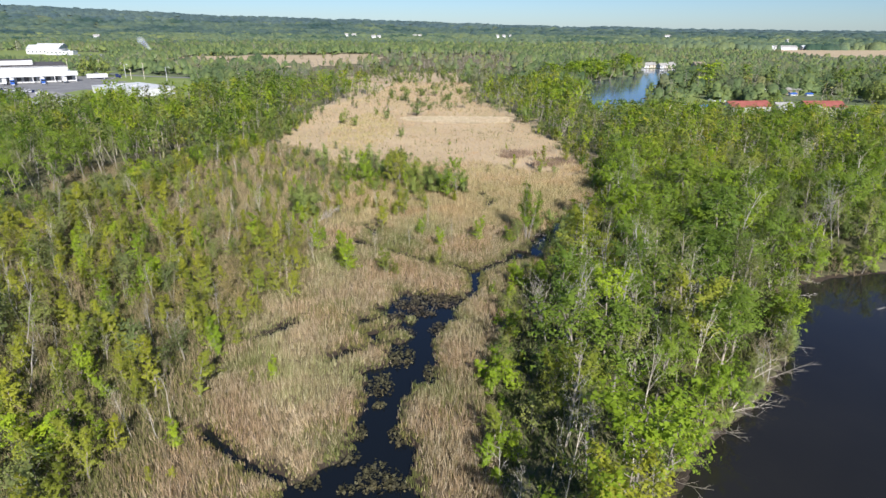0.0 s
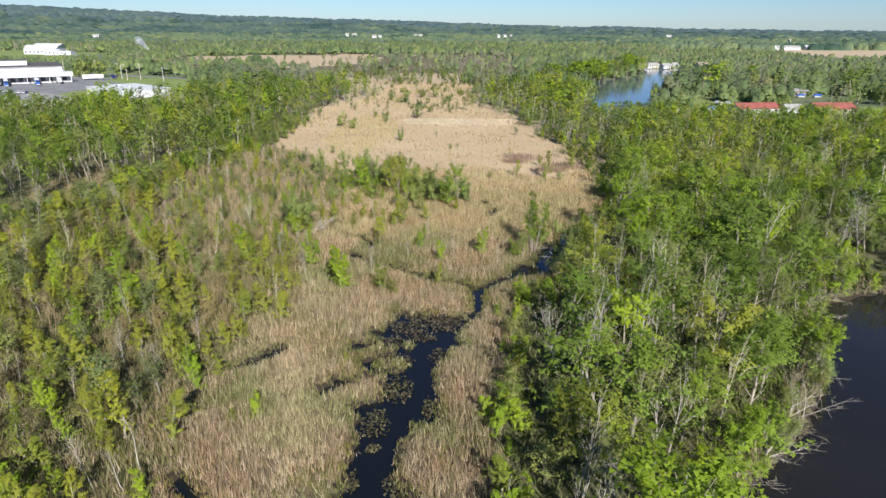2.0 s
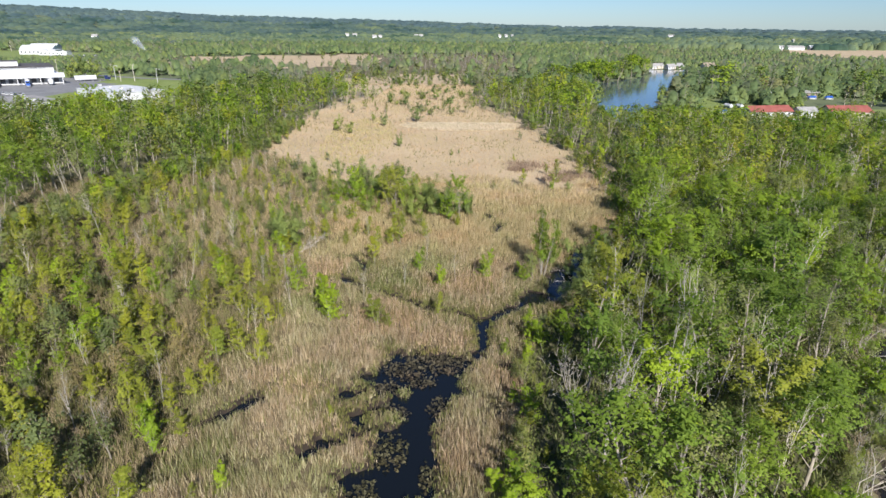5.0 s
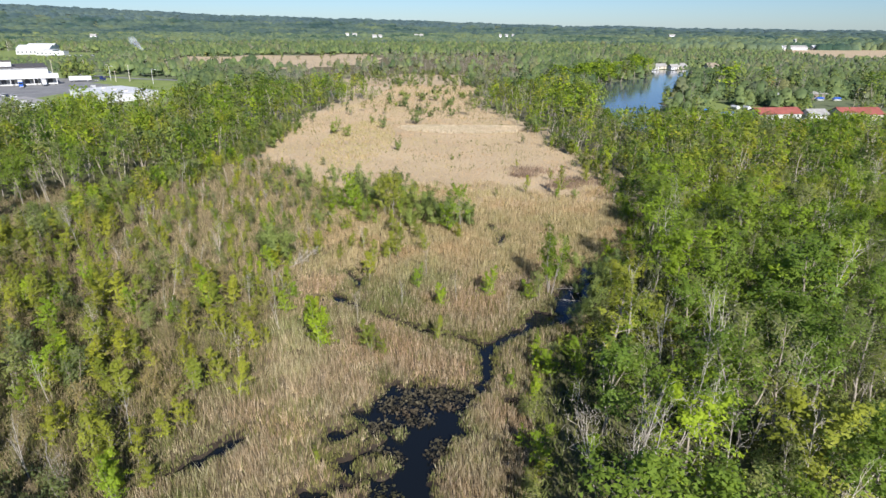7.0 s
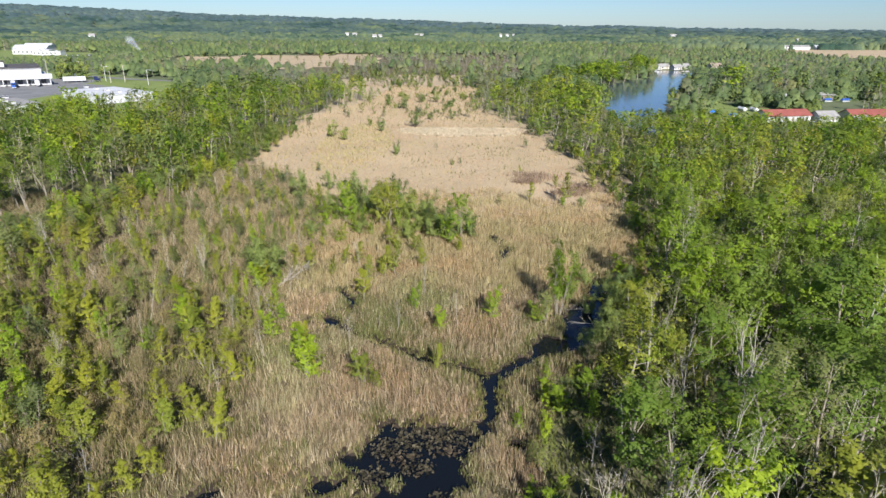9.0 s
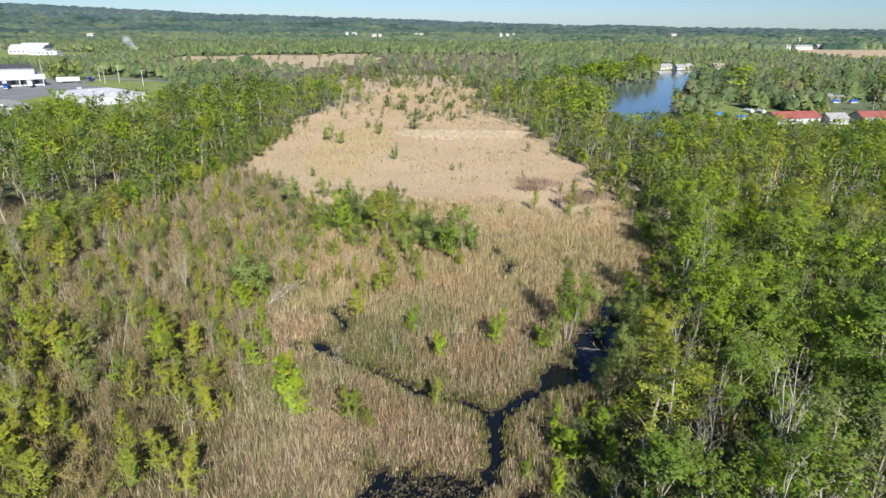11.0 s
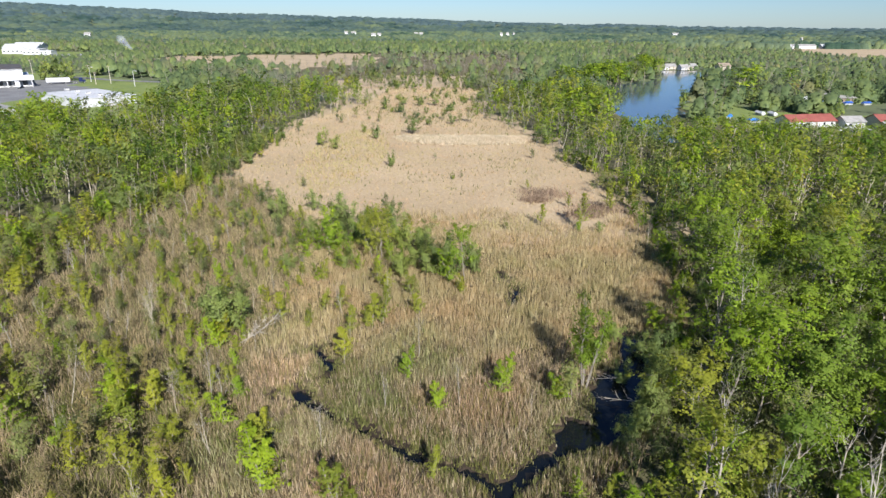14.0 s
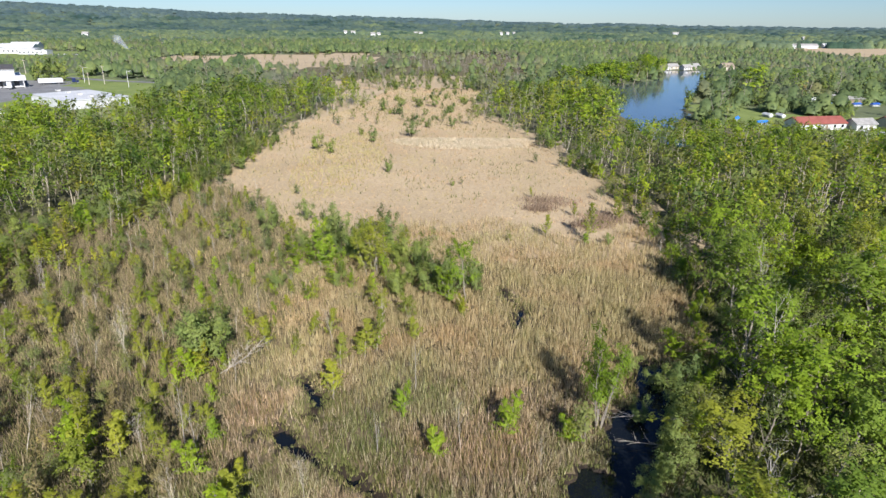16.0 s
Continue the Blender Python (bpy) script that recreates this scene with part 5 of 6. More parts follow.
def hill_woods(n, r0, r1, seed):
    g = np.random.default_rng(seed)
    r = r0 * (r1 / r0) ** g.random(n)
    b = g.uniform(-0.76, 0.76, n)
    y = r / np.sqrt(1 + b * b)
    x = b * y
    k = np.ones(n, bool)
    for f in FIELDS:
        k &= ~inside(f, x, y)
    for fx, fy, fl in FARMS:
        k &= ~((np.abs(x - fx * y / fy) < 0.6 * fl) & (y > 0.84 * fy) & (y < fy + 15))
    k &= (wobble(x, y, 0.0042, 1.7) < 0.72) | (r > 3000)
    x, y, r = x[k], y[k], r[k]
    n = len(x)
    z = height(x, y)
    rad = np.minimum(0.0050 * r, 9 + 0.0018 * r) * g.uniform(0.5, 1.5, n) * np.where(r > 2100, 1.35, 1.0)
    tall = 8 + 0.0010 * r + g.uniform(0, 1, n) ** 2 * (4 + 0.0012 * r)
    V = []
    a = np.arange(5) * 2 * np.pi / 5
    for f, u in ((1.3, 0.06), (0.86, 0.80)):
        j = g.uniform(0.65, 1.35, (n, 5))
        V.append(np.stack([x[:, None] + rad[:, None] * f * j * np.cos(a), y[:, None] + rad[:, None] * f * j * np.sin(a),
                           z[:, None] - 1 + (tall[:, None] + 1) * u * g.uniform(0.75, 1.2, (n, 5))], 2))
    V.append(np.stack([x + rad * g.normal(0, 0.2, n), y, z + tall], 1)[:, None])
    V = np.concatenate(V, 1)
    F = []
    for i in range(5):
        i2 = (i + 1) % 5
        F += [(i, i2, 5 + i2), (i, 5 + i2, 5 + i), (5 + i, 5 + i2, 10)]
    mid = np.stack([x, y, z + 0.3 * tall], 1)[:, None]
    N = unit(unit((V - mid) / np.stack([rad, rad, tall], 1)[:, None]) + (0, 0, 1.5))
    return V, N, np.array(F), r + 260 * wobble(x, y, 0.006, 0.4) + g.normal(0, 120, n)


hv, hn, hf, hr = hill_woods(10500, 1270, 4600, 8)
# each ring further out takes a leaf colour with more haze in it
for r0, r1, mat_, words in ((0, 2250, LEAF_DISTANT_HAZE, "green flat woods in the distance"), (2250, 3450, LEAF_BEYOND_HAZE, "dark green woods far off below the hills"), (3450, 9000, LEAF_RIDGE_HAZE, "blue-green wooded hills along the horizon")):
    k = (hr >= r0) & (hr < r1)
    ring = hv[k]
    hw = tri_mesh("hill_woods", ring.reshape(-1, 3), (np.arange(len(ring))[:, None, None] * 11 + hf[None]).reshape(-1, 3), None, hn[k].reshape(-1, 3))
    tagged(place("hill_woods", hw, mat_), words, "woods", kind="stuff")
print("woods", n1, n2, n3, n4, n5)
for roots in KINDS.values():
    clear_templates(roots)


# ======== buildings, vehicles, poles ========
WHITE_WALL = surface("white_metal_wall", (0.50, 0.51, 0.52), (0.62, 0.62, 0.61), 0.3, 0.5)
WHITE_ROOF = surface("white_membrane_roof", (0.46, 0.47, 0.48), (0.62, 0.62, 0.61), 0.15, 0.6)
DARK_ROOF = surface("dark_gravel_roof", (0.06, 0.055, 0.055), (0.12, 0.11, 0.105), 0.2)
RED_ROOF = surface("red_metal_roof", (0.24, 0.075, 0.058), (0.32, 0.11, 0.085), 0.3, 0.5)
GREY_ROOF = surface("grey_shingle_roof", (0.22, 0.21, 0.20), (0.36, 0.35, 0.33), 0.5)
DARK_GLASS, nt, b = material("dark_glass", 0.08)
b.inputs["Base Color"].default_value = (0.02, 0.025, 0.03, 1)
b.inputs["Specular IOR Level"].default_value = 0.5
DOCK_DARK = surface("dock_shadow_door", (0.10, 0.10, 0.11), (0.18, 0.18, 0.19), 0.4)
BLUE_PAINT = surface("blue_paint", (0.02, 0.07, 0.30), (0.04, 0.12, 0.42), 0.5, 0.35)
NAVY_PAINT = surface("navy_paint", (0.012, 0.02, 0.07), (0.02, 0.03, 0.10), 0.5, 0.35)
TARP = surface("blue_tarp", (0.02, 0.16, 0.55), (0.05, 0.25, 0.68), 0.8, 0.5)
RUBBER = surface("rubber", (0.02, 0.02, 0.02), (0.04, 0.04, 0.04), 3.0)
GALVANISED = surface("galvanised_steel", (0.42, 0.42, 0.41), (0.58, 0.58, 0.57), 1.0, 0.45)
TIMBER = surface("weathered_timber", (0.20, 0.16, 0.12), (0.34, 0.28, 0.21), 1.0)
BEIGE = surface("beige_siding", (0.46, 0.41, 0.33), (0.58, 0.53, 0.44), 0.8)


def thing(name, label, category, x, y, turn=0.0, group="", z=0.0):
    root = new(name)
    root.matrix_world = pose(x, y, z, 0, 0, turn)
    return tagged(root, label, category, group)


def warehouse():
    """Long white warehouse; local x runs along the dock front, local -y is its depth."""
    r = thing("warehouse", "long white metal warehouse with dark roof and loading docks", "warehouse", -267, 458, 215)
    part("wall", slab(0, 150, -60, -3.0, 0, 5.2), WHITE_WALL, r, "white metal dock wall")
    part("canopy", slab(-1.2, 151, -3.0, 2.2, 4.3, 7.3, 0.05), WHITE_WALL, r, "deep white dock canopy band")
    part("upper_wall", slab(4, 150, -58, -7.0, 5.2, 10.8), WHITE_WALL, r)
    part("roof", slab(3.6, 150.4, -58.4, -6.6, 10.8, 11.15), DARK_ROOF, r, "dark gravel flat roof")
    part("lower_roof", slab(-0.2, 150, -7.0, -3.0, 5.2, 5.5), DARK_ROOF, r)
    part("trim", slab(3.5, 150.5, -7.05, -6.95, 9.9, 10.3), DOCK_DARK, r)
    pent = part("penthouse", slab(24, 52, -36, -22, 11.15, 14.4, 0.05), WHITE_WALL, r, "white rooftop plant room")
    part("cap", slab(23.7, 52.3, -36.3, -21.7, 14.4, 14.7), DARK_ROOF, pent)
    for k in range(20):
        d = part("dock_door", slab(2.5 + 4.4 * k, 5.3 + 4.4 * k, -3.0, -2.93, 0.9, 3.9), DOCK_DARK, r)
        part("door_frame", slab(2.2 + 4.4 * k, 2.5 + 4.4 * k, -3.0, -2.6, 0.5, 4.2), WHITE_WALL, d)
    for k in range(8):
        part("column", slab(0 + 13.2 * k, 0.5 + 13.2 * k, 1.4, 1.9, 0, 4.3), WHITE_WALL, r)


def wheel_mesh(radius, width):
    bm = bmesh.new()
    bmesh.ops.create_cone(bm, cap_ends=True, segments=9, radius1=radius, radius2=radius, depth=width)
    bmesh.ops.rotate(bm, cent=(0, 0, 0), matrix=Matrix.Rotation(radians(90), 3, "X"), verts=bm.verts)
    return bm


def add_wheels(root, xs, half, radius, width):
    for wx in xs:
        for side in (-half, half):
            bm = wheel_mesh(radius, width)
            bmesh.ops.translate(bm, vec=(wx, side, radius), verts=bm.verts)
            w = part("wheel", bm, RUBBER, root)
            hub = wheel_mesh(radius * 0.5, width * 1.06)
            bmesh.ops.translate(hub, vec=(wx, side, radius), verts=hub.verts)
            part("rim", hub, GALVANISED, w)


def trailer(x, y, turn):
    r = thing("box_trailer", "white box trailer parked in the truck yard", "trailer", x, y, turn, "box trailers")
    part("body", slab(-7, 7, -1.25, 1.25, 1.15, 4.0, 0.06), WHITE_WALL, r)
    part("chassis", slab(-6.8, 6.6, -0.5, 0.5, 0.75, 1.15), DOCK_DARK, r)
    part("landing_gear", slab(4.2, 4.5, -0.9, 0.9, 0.0, 1.1), GALVANISED, r)
    add_wheels(r, (-5.6, -4.3), 1.0, 0.5, 0.5)
    return r


def tractor(x, y, turn, paint, words):
    r = thing("truck_tractor", words, "truck", x, y, turn, "truck tractors")
    bm = slab(0.2, 2.4, -1.2, 1.2, 0.9, 3.6, 0.12)
    part("cab", bm, paint, r)
    part("hood", slab(2.4, 4.2, -1.0, 1.0, 0.9, 2.2, 0.12), paint, r)
    part("windscreen", slab(2.38, 2.44, -1.0, 1.0, 2.3, 3.2), DARK_GLASS, r)
    part("frame", slab(-3.2, 0.2, -0.45, 0.45, 0.7, 1.0), DOCK_DARK, r)
    part("bumper", slab(4.2, 4.4, -1.15, 1.15, 0.5, 0.95, 0.04), GALVANISED, r)
    add_wheels(r, (-2.6, -1.3, 3.2), 1.0, 0.5, 0.4)
    return r


def car(x, y, turn, paint, words):
    r = thing("parked_car", words, "car", x, y, turn, "parked cars")
    part("body", slab(-2.2, 2.2, -0.88, 0.88, 0.35, 0.95, 0.14), paint, r)
    bm = slab(-1.5, 0.9, -0.78, 0.78, 0.95, 1.5)
    for v in bm.verts:
        if v.co.z > 1.2:
            v.co.x *= 0.72
            v.co.y *= 0.84
    part("cabin", bm, DARK_GLASS, r)
    part("roof", slab(-1.1, 0.65, -0.66, 0.66, 1.5, 1.56, 0.02), paint, r)
    add_wheels(r, (-1.35, 1.4), 0.82, 0.33, 0.2)
    return r


def low_building(name, label, x, y, turn, L, W, H, roof=None, wall=None, units=3):
    r = thing(name, label, "building", x, y, turn)
    part("wall", slab(-L / 2, L / 2, -W / 2, W / 2, 0, H), wall or WHITE_WALL, r)
    part("roof", slab(-L / 2 - 0.3, L / 2 + 0.3, -W / 2 - 0.3, W / 2 + 0.3, H, H + 0.35, 0.05), roof or WHITE_ROOF, r)
    for k in range(units):
        u = part("roof_unit", slab(-L * 0.35 + k * L * 0.3, -L * 0.35 + k * L * 0.3 + 2.2, -1.0, 1.0, H + 0.35, H + 1.3, 0.05), GALVANISED, r)
        part("fan_cover", slab(-L * 0.35 + k * L * 0.3 + 0.5, -L * 0.35 + k * L * 0.3 + 1.7, -0.6, 0.6, H + 1.3, H + 1.4), DOCK_DARK, u)
    for k in range(max(1, int(L / 5))):
        w = part("window", slab(-L / 2 + 1.5 + 5 * k, -L / 2 + 3.5 + 5 * k, -W / 2 - 0.04, -W / 2, H * 0.4, H * 0.72), DARK_GLASS, r)
        part("sill", slab(-L / 2 + 1.4 + 5 * k, -L / 2 + 3.6 + 5 * k, -W / 2 - 0.12, -W / 2, H * 0.36, H * 0.4), GALVANISED, w)
    return r


def gable_house(label, x, y, turn, L, W, eave, ridge, roof, wall, z=0.0, name="house", chimney=False):
    r = thing(name, label, "house", x, y, turn, "", z)
    bm = slab(-L / 2, L / 2, -W / 2, W / 2, 0, eave)
    a = [bm.verts.new((sx * L / 2, 0, ridge - 0.12)) for sx in (-1, 1)]
    for v, sx in zip(a, (-1, 1)):
        ends = [u for u in bm.verts if u is not v and abs(u.co.x - sx * L / 2) < 1e-4 and abs(u.co.z - eave) < 1e-4]
        bm.faces.new([ends[0], ends[1], v])
    part("wall", bm, wall, r)
    for sy in (-1, 1):
        bm = bmesh.new()
        lo, hi = Vector((0, sy * (W / 2 + 0.5), eave - 0.2)), Vector((0, 0, ridge))
        e = L / 2 + 0.5
        q_ = [bm.verts.new((sx * e, p.y, p.z + dz)) for dz in (0, 0.15) for sx, p in ((-1, lo), (1, lo), (1, hi), (-1, hi))]
        for f in ((0, 1, 2, 3), (7, 6, 5, 4), (0, 4, 5, 1), (1, 5, 6, 2), (2, 6, 7, 3), (3, 7, 4, 0)):
            bm.faces.new([q_[i] for i in f])
        bmesh.ops.recalc_face_normals(bm, faces=bm.faces)
        part("roof", bm, roof, r)
    n = max(2, int(L / 3.4))
    for k in range(n):
        u = -L / 2 + (k + 0.5) * L / n
        if k == n // 2:
            part("door", slab(u - 0.5, u + 0.5, -W / 2 - 0.05, -W / 2, 0.1, 2.1), TIMBER, r)
        else:
            w = part("window", slab(u - 0.55, u + 0.55, -W / 2 - 0.04, -W / 2, 0.95, 2.05), DARK_GLASS, r)
            part("sill", slab(u - 0.65, u + 0.65, -W / 2 - 0.12, -W / 2, 0.85, 0.95), WHITE_WALL, w)
    if chimney:
        part("chimney", slab(L * 0.2, L * 0.2 + 0.7, -0.35, 0.35, eave, ridge + 0.9), TIMBER, r)
    return r


def pole(x, y, h, lamp=False):
    z = float(height(np.array([float(x)]), np.array([float(y)]))[0])
    r = thing("street_lamp" if lamp else "utility_pole", "grey steel street lamp beside the yard road" if lamp else "pale wooden utility pole beside the road", "lamp post" if lamp else "pole", x, y, 20, "poles along the road", z)
    bm = bmesh.new()
    bmesh.ops.create_cone(bm, cap_ends=True, segments=8, radius1=0.22, radius2=0.14, depth=h)
    bmesh.ops.translate(bm, vec=(0, 0, h / 2), verts=bm.verts)
    part("shaft", bm, GALVANISED if lamp else BEIGE, r)
    if lamp:
        part("arm", slab(-0.08, 2.0, -0.08, 0.08, h - 0.1, h + 0.06), GALVANISED, r)
        part("lantern", slab(1.5, 2.6, -0.3, 0.3, h - 0.25, h, 0.05), WHITE_WALL, r)
    else:
        arm = part("crossarm", slab(-1.2, 1.2, -0.07, 0.07, h - 0.8, h - 0.6), TIMBER, r)
        for k in (-1.0, 0.0, 1.0):
            part("insulator", slab(k - 0.06, k + 0.06, -0.06, 0.06, h - 0.6, h - 0.35), GALVANISED, arm)


def tarp_boat(x, y, turn, cover, words):
    r = thing("covered_boat", words, "boat", x, y, turn, "boats and tarps by the lake")
    bm = slab(-3.0, 3.0, -1.1, 1.1, 0.3, 1.2)
    for v in bm.verts:
        if v.co.x > 1:
            v.co.y *= 0.25
        if v.co.z < 0.6:
            v.co.y *= 0.6
            v.co.x *= 0.9
    part("hull", bm, WHITE_WALL, r)
    bm = slab(-2.9, 2.8, -1.15, 1.15, 1.2, 2.0)
    for v in bm.verts:
        if v.co.z > 1.5:
            v.co.y *= 0.2
            v.co.x *= 0.85
    part("cover", bm, cover, r)
    part("trailer_frame", slab(-2.4, 3.6, -0.4, 0.4, 0.1, 0.3), GALVANISED, r)
    return r


warehouse()
ax_, ay_ = math.cos(radians(215)), math.sin(radians(215))
for k, cab in ((1, None), (4, BLUE_PAINT), (8, BLUE_PAINT), (9, None), (12, BLUE_PAINT), (14, None), (17, BLUE_PAINT)):
    u = 3.9 + 4.4 * k
    bx_, by_ = -267 + ax_ * u, 458 + ay_ * u
    ox, oy = -ay_, ax_
    trailer(bx_ + ox * 6.3, by_ + oy * 6.3, 305)
    if cab:
        tractor(bx_ + ox * 15.2, by_ + oy * 15.2, 305, cab, "blue truck tractor hitched in front of a trailer")
trailer(-262, 477, 32)
tractor(-251.8, 483.4, 32, NAVY_PAINT, "dark navy truck tractor with a white trailer behind")
for k in range(14):
    paint, word = ((WHITE_WALL, "white"), (GALVANISED, "silver grey"), (NAVY_PAINT, "dark navy"), (WHITE_WALL, "white"))[k % 4]
    car(-243 - 3.3 * k, 378 + 2.1 * k * 0.6 + (k % 2) * 0.5, 125, paint, word + " car parked in the paved yard")
low_building("flat_roof_building", "low building with a bright white flat roof", -188, 380, 142, 44, 29, 4.0, units=4)
low_building("flat_roof_building", "low shed with a pale grey flat roof", -212, 332, 142, 34, 20, 3.4, GREY_ROOF)
low_building("flat_roof_building", "distant white industrial shed with dark doors", -540, 872, 10, 44, 24, 5.5)
low_building("flat_roof_building", "distant long white industrial building", -508, 850, 5, 34, 14, 4.5)
gable_house("distant white hall with a shallow white roof", -572, 934, 12, 34, 24, 7.5, 11.5, WHITE_ROOF, WHITE_WALL)
gable_house("distant white hall with a shallow white roof", -552, 888, 12, 40, 24, 7, 11, WHITE_ROOF, WHITE_WALL)
for k in range(9):
    car(-498 + 6 * k, 822 + 2 * k, 100, WHITE_WALL, "white car parked before a distant shed")
for px, py, h, lamp in ((-248, 492, 10, True), (-228, 480, 12, False), (-236, 476, 8, False), (-203, 462, 10, True), (-294, 541, 11, False), (-330, 556, 11, False), (-262, 515, 10, False), (-640, 960, 14, False)):
    pole(px, py, h, lamp)
gable_house("long low house with a red metal roof and white walls", 154, 317, 11, 22, 9, 2.7, 4.9, RED_ROOF, WHITE_WALL)
gable_house("small white house with a pale grey roof", 171.5, 315, 8, 9, 7, 2.7, 4.6, GREY_ROOF, WHITE_WALL)
gable_house("house with a red metal roof and dark porch", 192, 317, 4, 20, 10, 2.8, 5.2, RED_ROOF, BEIGE)
gable_house("small beige house with a grey shingle roof", 180, 303, 20, 8, 6, 2.5, 4.2, GREY_ROOF, BEIGE)
gable_house("long grey-roofed boathouse with open sides", 222, 402, 3, 26, 9, 3.2, 5.0, GREY_ROOF, TIMBER, name="boathouse")
gable_house("white mobile home with a pale roof", 196, 398, 5, 14, 5, 2.6, 3.6, WHITE_ROOF, WHITE_WALL)
for x, y, turn, cov, w in ((172, 391, 10, TARP, "boat under a bright blue tarp"), (203, 389, 30, TARP, "boat under a bright blue tarp"), (207, 393, 200, TARP, "boat under a bright blue tarp"), (130, 336, 60, TARP, "boat under a blue tarp beside the lawn"),
                           (136, 325, 15, TARP, "boat under a blue tarp beside the lawn"), (198, 300, 80, TARP, "boat under a blue tarp by the houses"), (218, 391, 20, BLUE_PAINT, "boat with a dark blue cover"), (228, 391, 20, BLUE_PAINT, "boat with a dark blue cover"),
                           (150, 349, 100, WHITE_ROOF, "boat with a white cover at the dock"), (155, 347, 95, WHITE_ROOF, "boat with a white cover at the dock")):
    tarp_boat(x, y, turn, cov, w)
for x, y in ((160, 303), (165, 301), (170, 299), (186, 299), (190, 301)):
    car(x, y, 80, WHITE_WALL, "white car parked by the houses")
for k, (x, y, L) in enumerate(((205, 652, 10), (214, 661, 13), (222, 650, 9), (231, 658, 10), (238, 668, 9))):
    gable_house("white lakeside house with a pale roof", x, y, 10 + 5 * k, L * 0.75, 6, 2.8, 5.0, GREY_ROOF, BEIGE if k % 2 else WHITE_WALL, 0.2)
gable_house("reddish lakeside cabin with a brown roof", 262, 655, 15, 12, 8, 3.5, 6.5, TIMBER, BEIGE)
for x, y, L in FARMS:
    z = float(height(np.array([float(x)]), np.array([float(y)]))[0])
    gable_house("distant white farmhouse among the woods", x, y, 12, L * 0.55, 10, 8, 12.5, GREY_ROOF, WHITE_WALL, z)
for x, y, L in ((612, 1220, 22), (650, 1228, 46), (700, 1245, 18), (735, 1262, 24)):
    z = float(height(np.array([float(x)]), np.array([float(y)]))[0])
    gable_house("distant farm shed with a pale roof", x, y, 6, L, 12, 5, 8, GREY_ROOF if L > 40 else WHITE_ROOF, WHITE_WALL, z)


def yard_road():
    a = np.linspace(0, 1, 14)
    x, y = -320 + 128 * a, 552 - 64 * a - 10 * np.sin(a * 3.1)
    V = np.concatenate([np.stack([x, y, 0 * x + 0.15], 1), np.stack([x + 3.0, y + 7.0, 0 * x + 0.15], 1)])
    F = [(i, i + 1, i + 15, i + 14) for i in range(13)]
    tagged(place("road", tri_mesh("road", V, F), ASPHALT), "grey asphalt road past the truck yard", "road", kind="structure")


yard_road()


# ======== fallen trees and driftwood ========
def fallen_tree(x, y, turn, length, droop, seed, label, z=0.25, forks=9, girth=1.0, bark=None):
    """A dead pale trunk lying outwards with broken branches."""
    g = np.random.default_rng(seed)
    segs = []
    d0 = unit(np.array([1.0, 0.0, droop]))
    pts, d = limb(g, segs, np.zeros(3), d0, length, 0.011 * girth * length, 5, 0.06, 0.0)
    for k in range(forks):
        i = 1 + k % 4
        dd = unit(d0 + g.normal(0, 0.65, 3) + (0, 0, 0.3))
        lp, _ = limb(g, segs, pts[i], dd, length * g.uniform(0.2, 0.45), 0.0055 * girth * length, 2, 0.2, 0.0)
        for m in range(2):
            limb(g, segs, lp[1], unit(dd + g.normal(0, 0.6, 3)), length * g.uniform(0.1, 0.22), 0.0035 * girth * length, 1, 0.2, 0.0)
    root = new("fallen_tree")
    root.matrix_world = pose(x, y, z, 0, 0, turn)
    tagged(root, label, "fallen tree", "fallen trees")
    place("trunk", tri_mesh("trunk", *tubes(segs)), bark or BARK_PALE, parent=root)


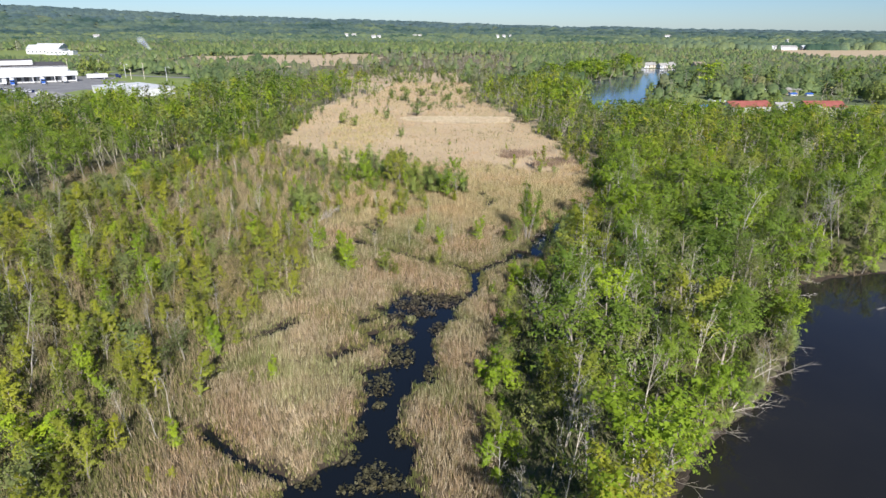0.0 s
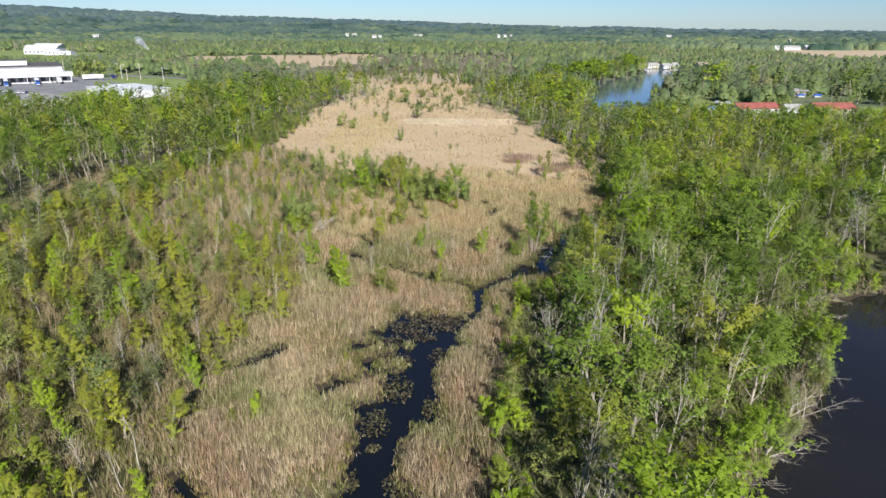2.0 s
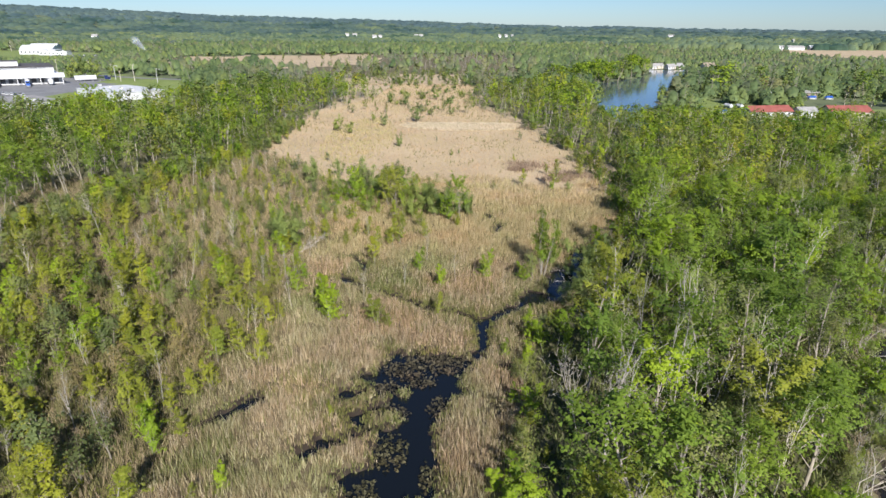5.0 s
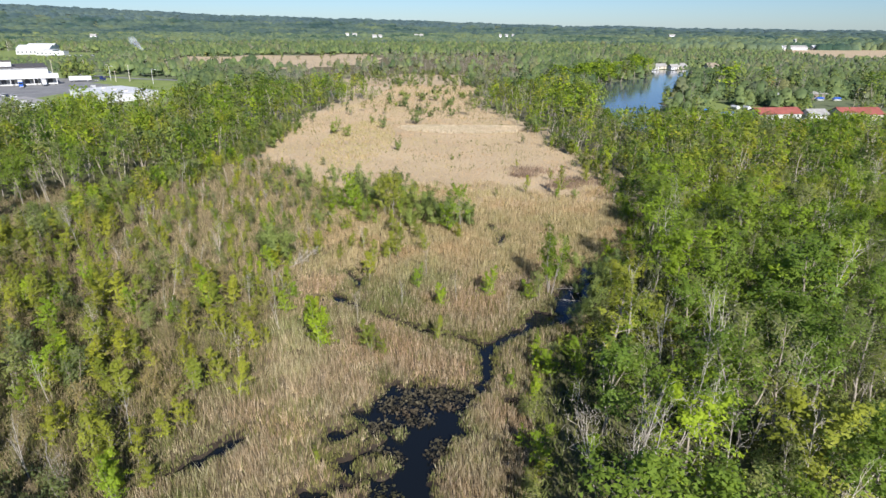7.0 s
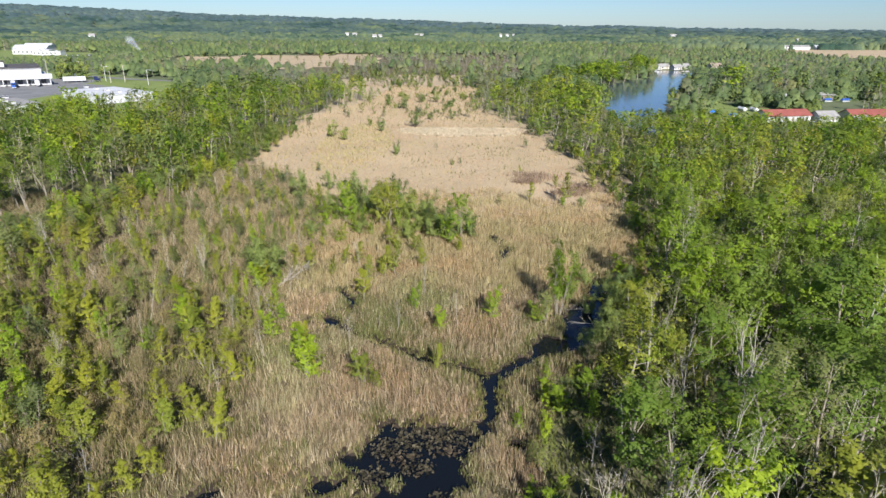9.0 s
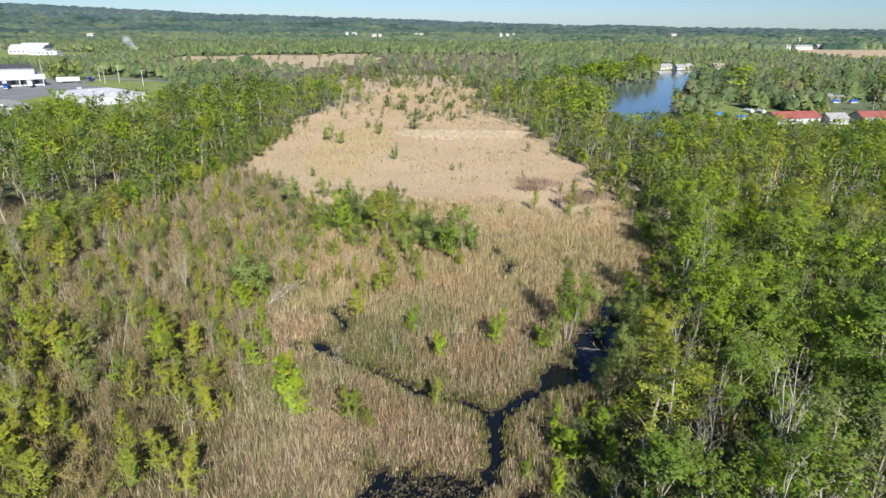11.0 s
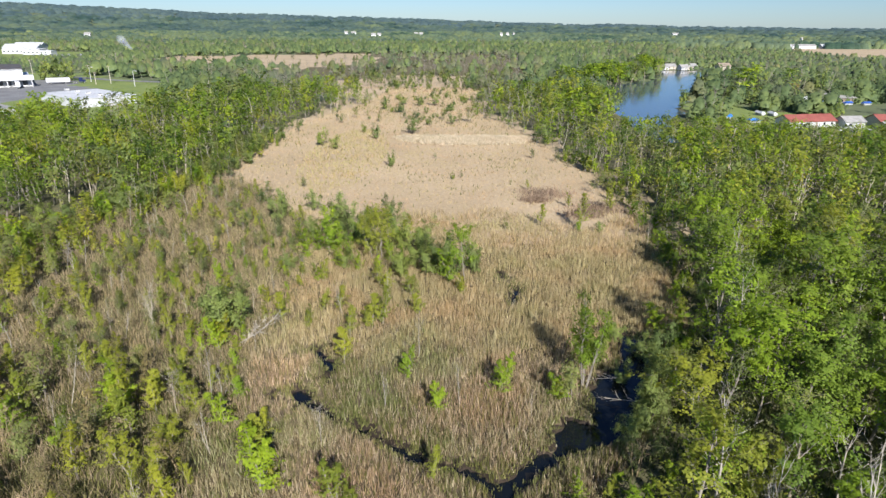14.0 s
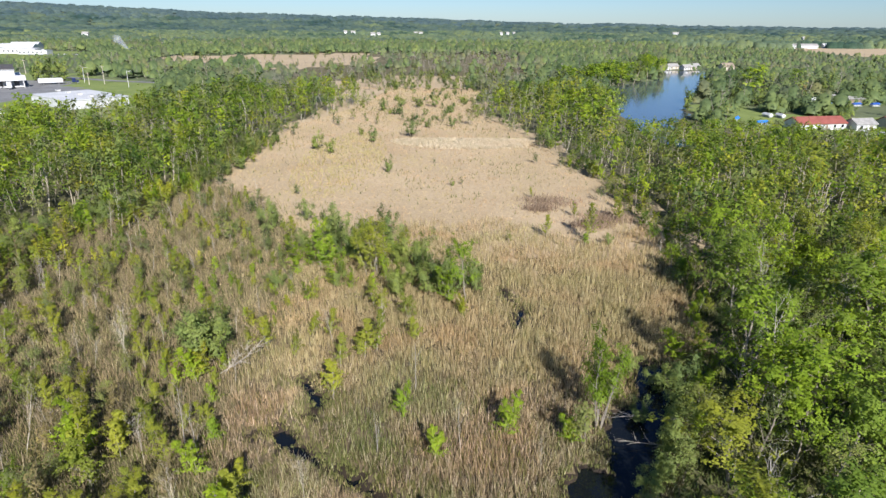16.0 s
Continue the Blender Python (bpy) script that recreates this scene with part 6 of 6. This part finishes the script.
RIVERSIDE = "dead grey tree leaning from the bank over the river"
for x, y, turn, L, dr, sd in ((54.0, 88.6, -15, 5.0, -0.04, 1), (45.4, 72.2, -22, 4.0, -0.03, 2), (40.0, 66.0, -30, 3.6, 0.05, 4), (36.4, 62.2, -35, 4.0, 0.03, 5), (32.0, 57.2, 35, 9.5, 0.42, 6), (31.4, 57.6, -30, 4.0, 0.05, 7),
                              (28.8, 55.6, -45, 4.2, 0.0, 8), (30.5, 56.4, 5, 6.0, 0.12, 16), (33.6, 59.2, -12, 5.0, 0.06, 17), (27.0, 53.6, -25, 4.5, 0.05, 18), (25, 51, -75, 3.6, 0.1, 10), (59.5, 94.2, -20, 4.0, 0.0, 12), (39, 63.6, 10, 6, 0.4, 13), (21, 46.5, -40, 4.5, 0.2, 14)):
    fallen_tree(x, y, turn, L, dr, sd, RIVERSIDE, forks=7, girth=0.8, bark=BARK_PALE if sd in (1, 2, 6, 16) else BARK_GREY)
POOLSIDE = "bare white branches of a tree fallen across the creek"
for x, y, turn, L, dr, sd in ((23.5, 111.5, 165, 5.5, 0.12, 21), (22, 116.5, 185, 5.0, 0.15, 23)):
    fallen_tree(x, y, turn, L, dr, sd, POOLSIDE, girth=0.65)
fallen_tree(-27.0, 124.2, 40, 6.6, 0.22, 31, "dead grey branches fallen on the dry marsh", 0.4, 18, 0.95)
fallen_tree(-26.4, 124.0, 72, 5.5, 0.4, 32, "dead grey branches fallen on the dry marsh", 0.4, 18, 0.9)
fallen_tree(5.5, 45.5, 100, 5.5, 1.4, 33, "broken white dead tree standing at the woods' edge", 0.0, 6)
fallen_tree(66.5, 84.5, 8, 4.5, 0.0, 34, "pale driftwood log floating on the river", -0.3, 1)
fallen_tree(67, 82.5, 15, 3.0, 0.0, 35, "pale driftwood log floating on the river", -0.3, 1)


# ======== smoke ========
def smoke_plume(x, y):
    """A thin pale plume drifting up and to one side."""
    m, nt, b = material("thin_smoke", 1.0)
    b.inputs["Base Color"].default_value = (0.62, 0.66, 0.72, 1)
    tr = nt.nodes.new("ShaderNodeBsdfTransparent")
    mx = nt.nodes.new("ShaderNodeMixShader")
    mx.inputs[0].default_value = 0.085
    nt.links.new(tr.outputs[0], mx.inputs[1])
    nt.links.new(b.outputs[0], mx.inputs[2])
    nt.links.new(mx.outputs[0], nt.nodes["Material Output"].inputs["Surface"])
    g = random.Random(9)
    bm = bmesh.new()
    for k in range(11):
        u = k / 10
        r = bmesh.ops.create_icosphere(bm, subdivisions=2, radius=1.2 + 3.6 * u)
        for v in r["verts"]:
            v.co *= 1 + 0.25 * noise.noise(v.co * 0.5 + Vector((k * 3.1, 0, 0)))
            v.co += Vector((-11 * u, 0, 2 + 11 * u))
    root = tagged(new("smoke_plume"), "thin pale smoke plume rising over the woods", "smoke")
    root.location = (x, y, 8)
    part("smoke", bm, m, root)


smoke_plume(-355, 775)
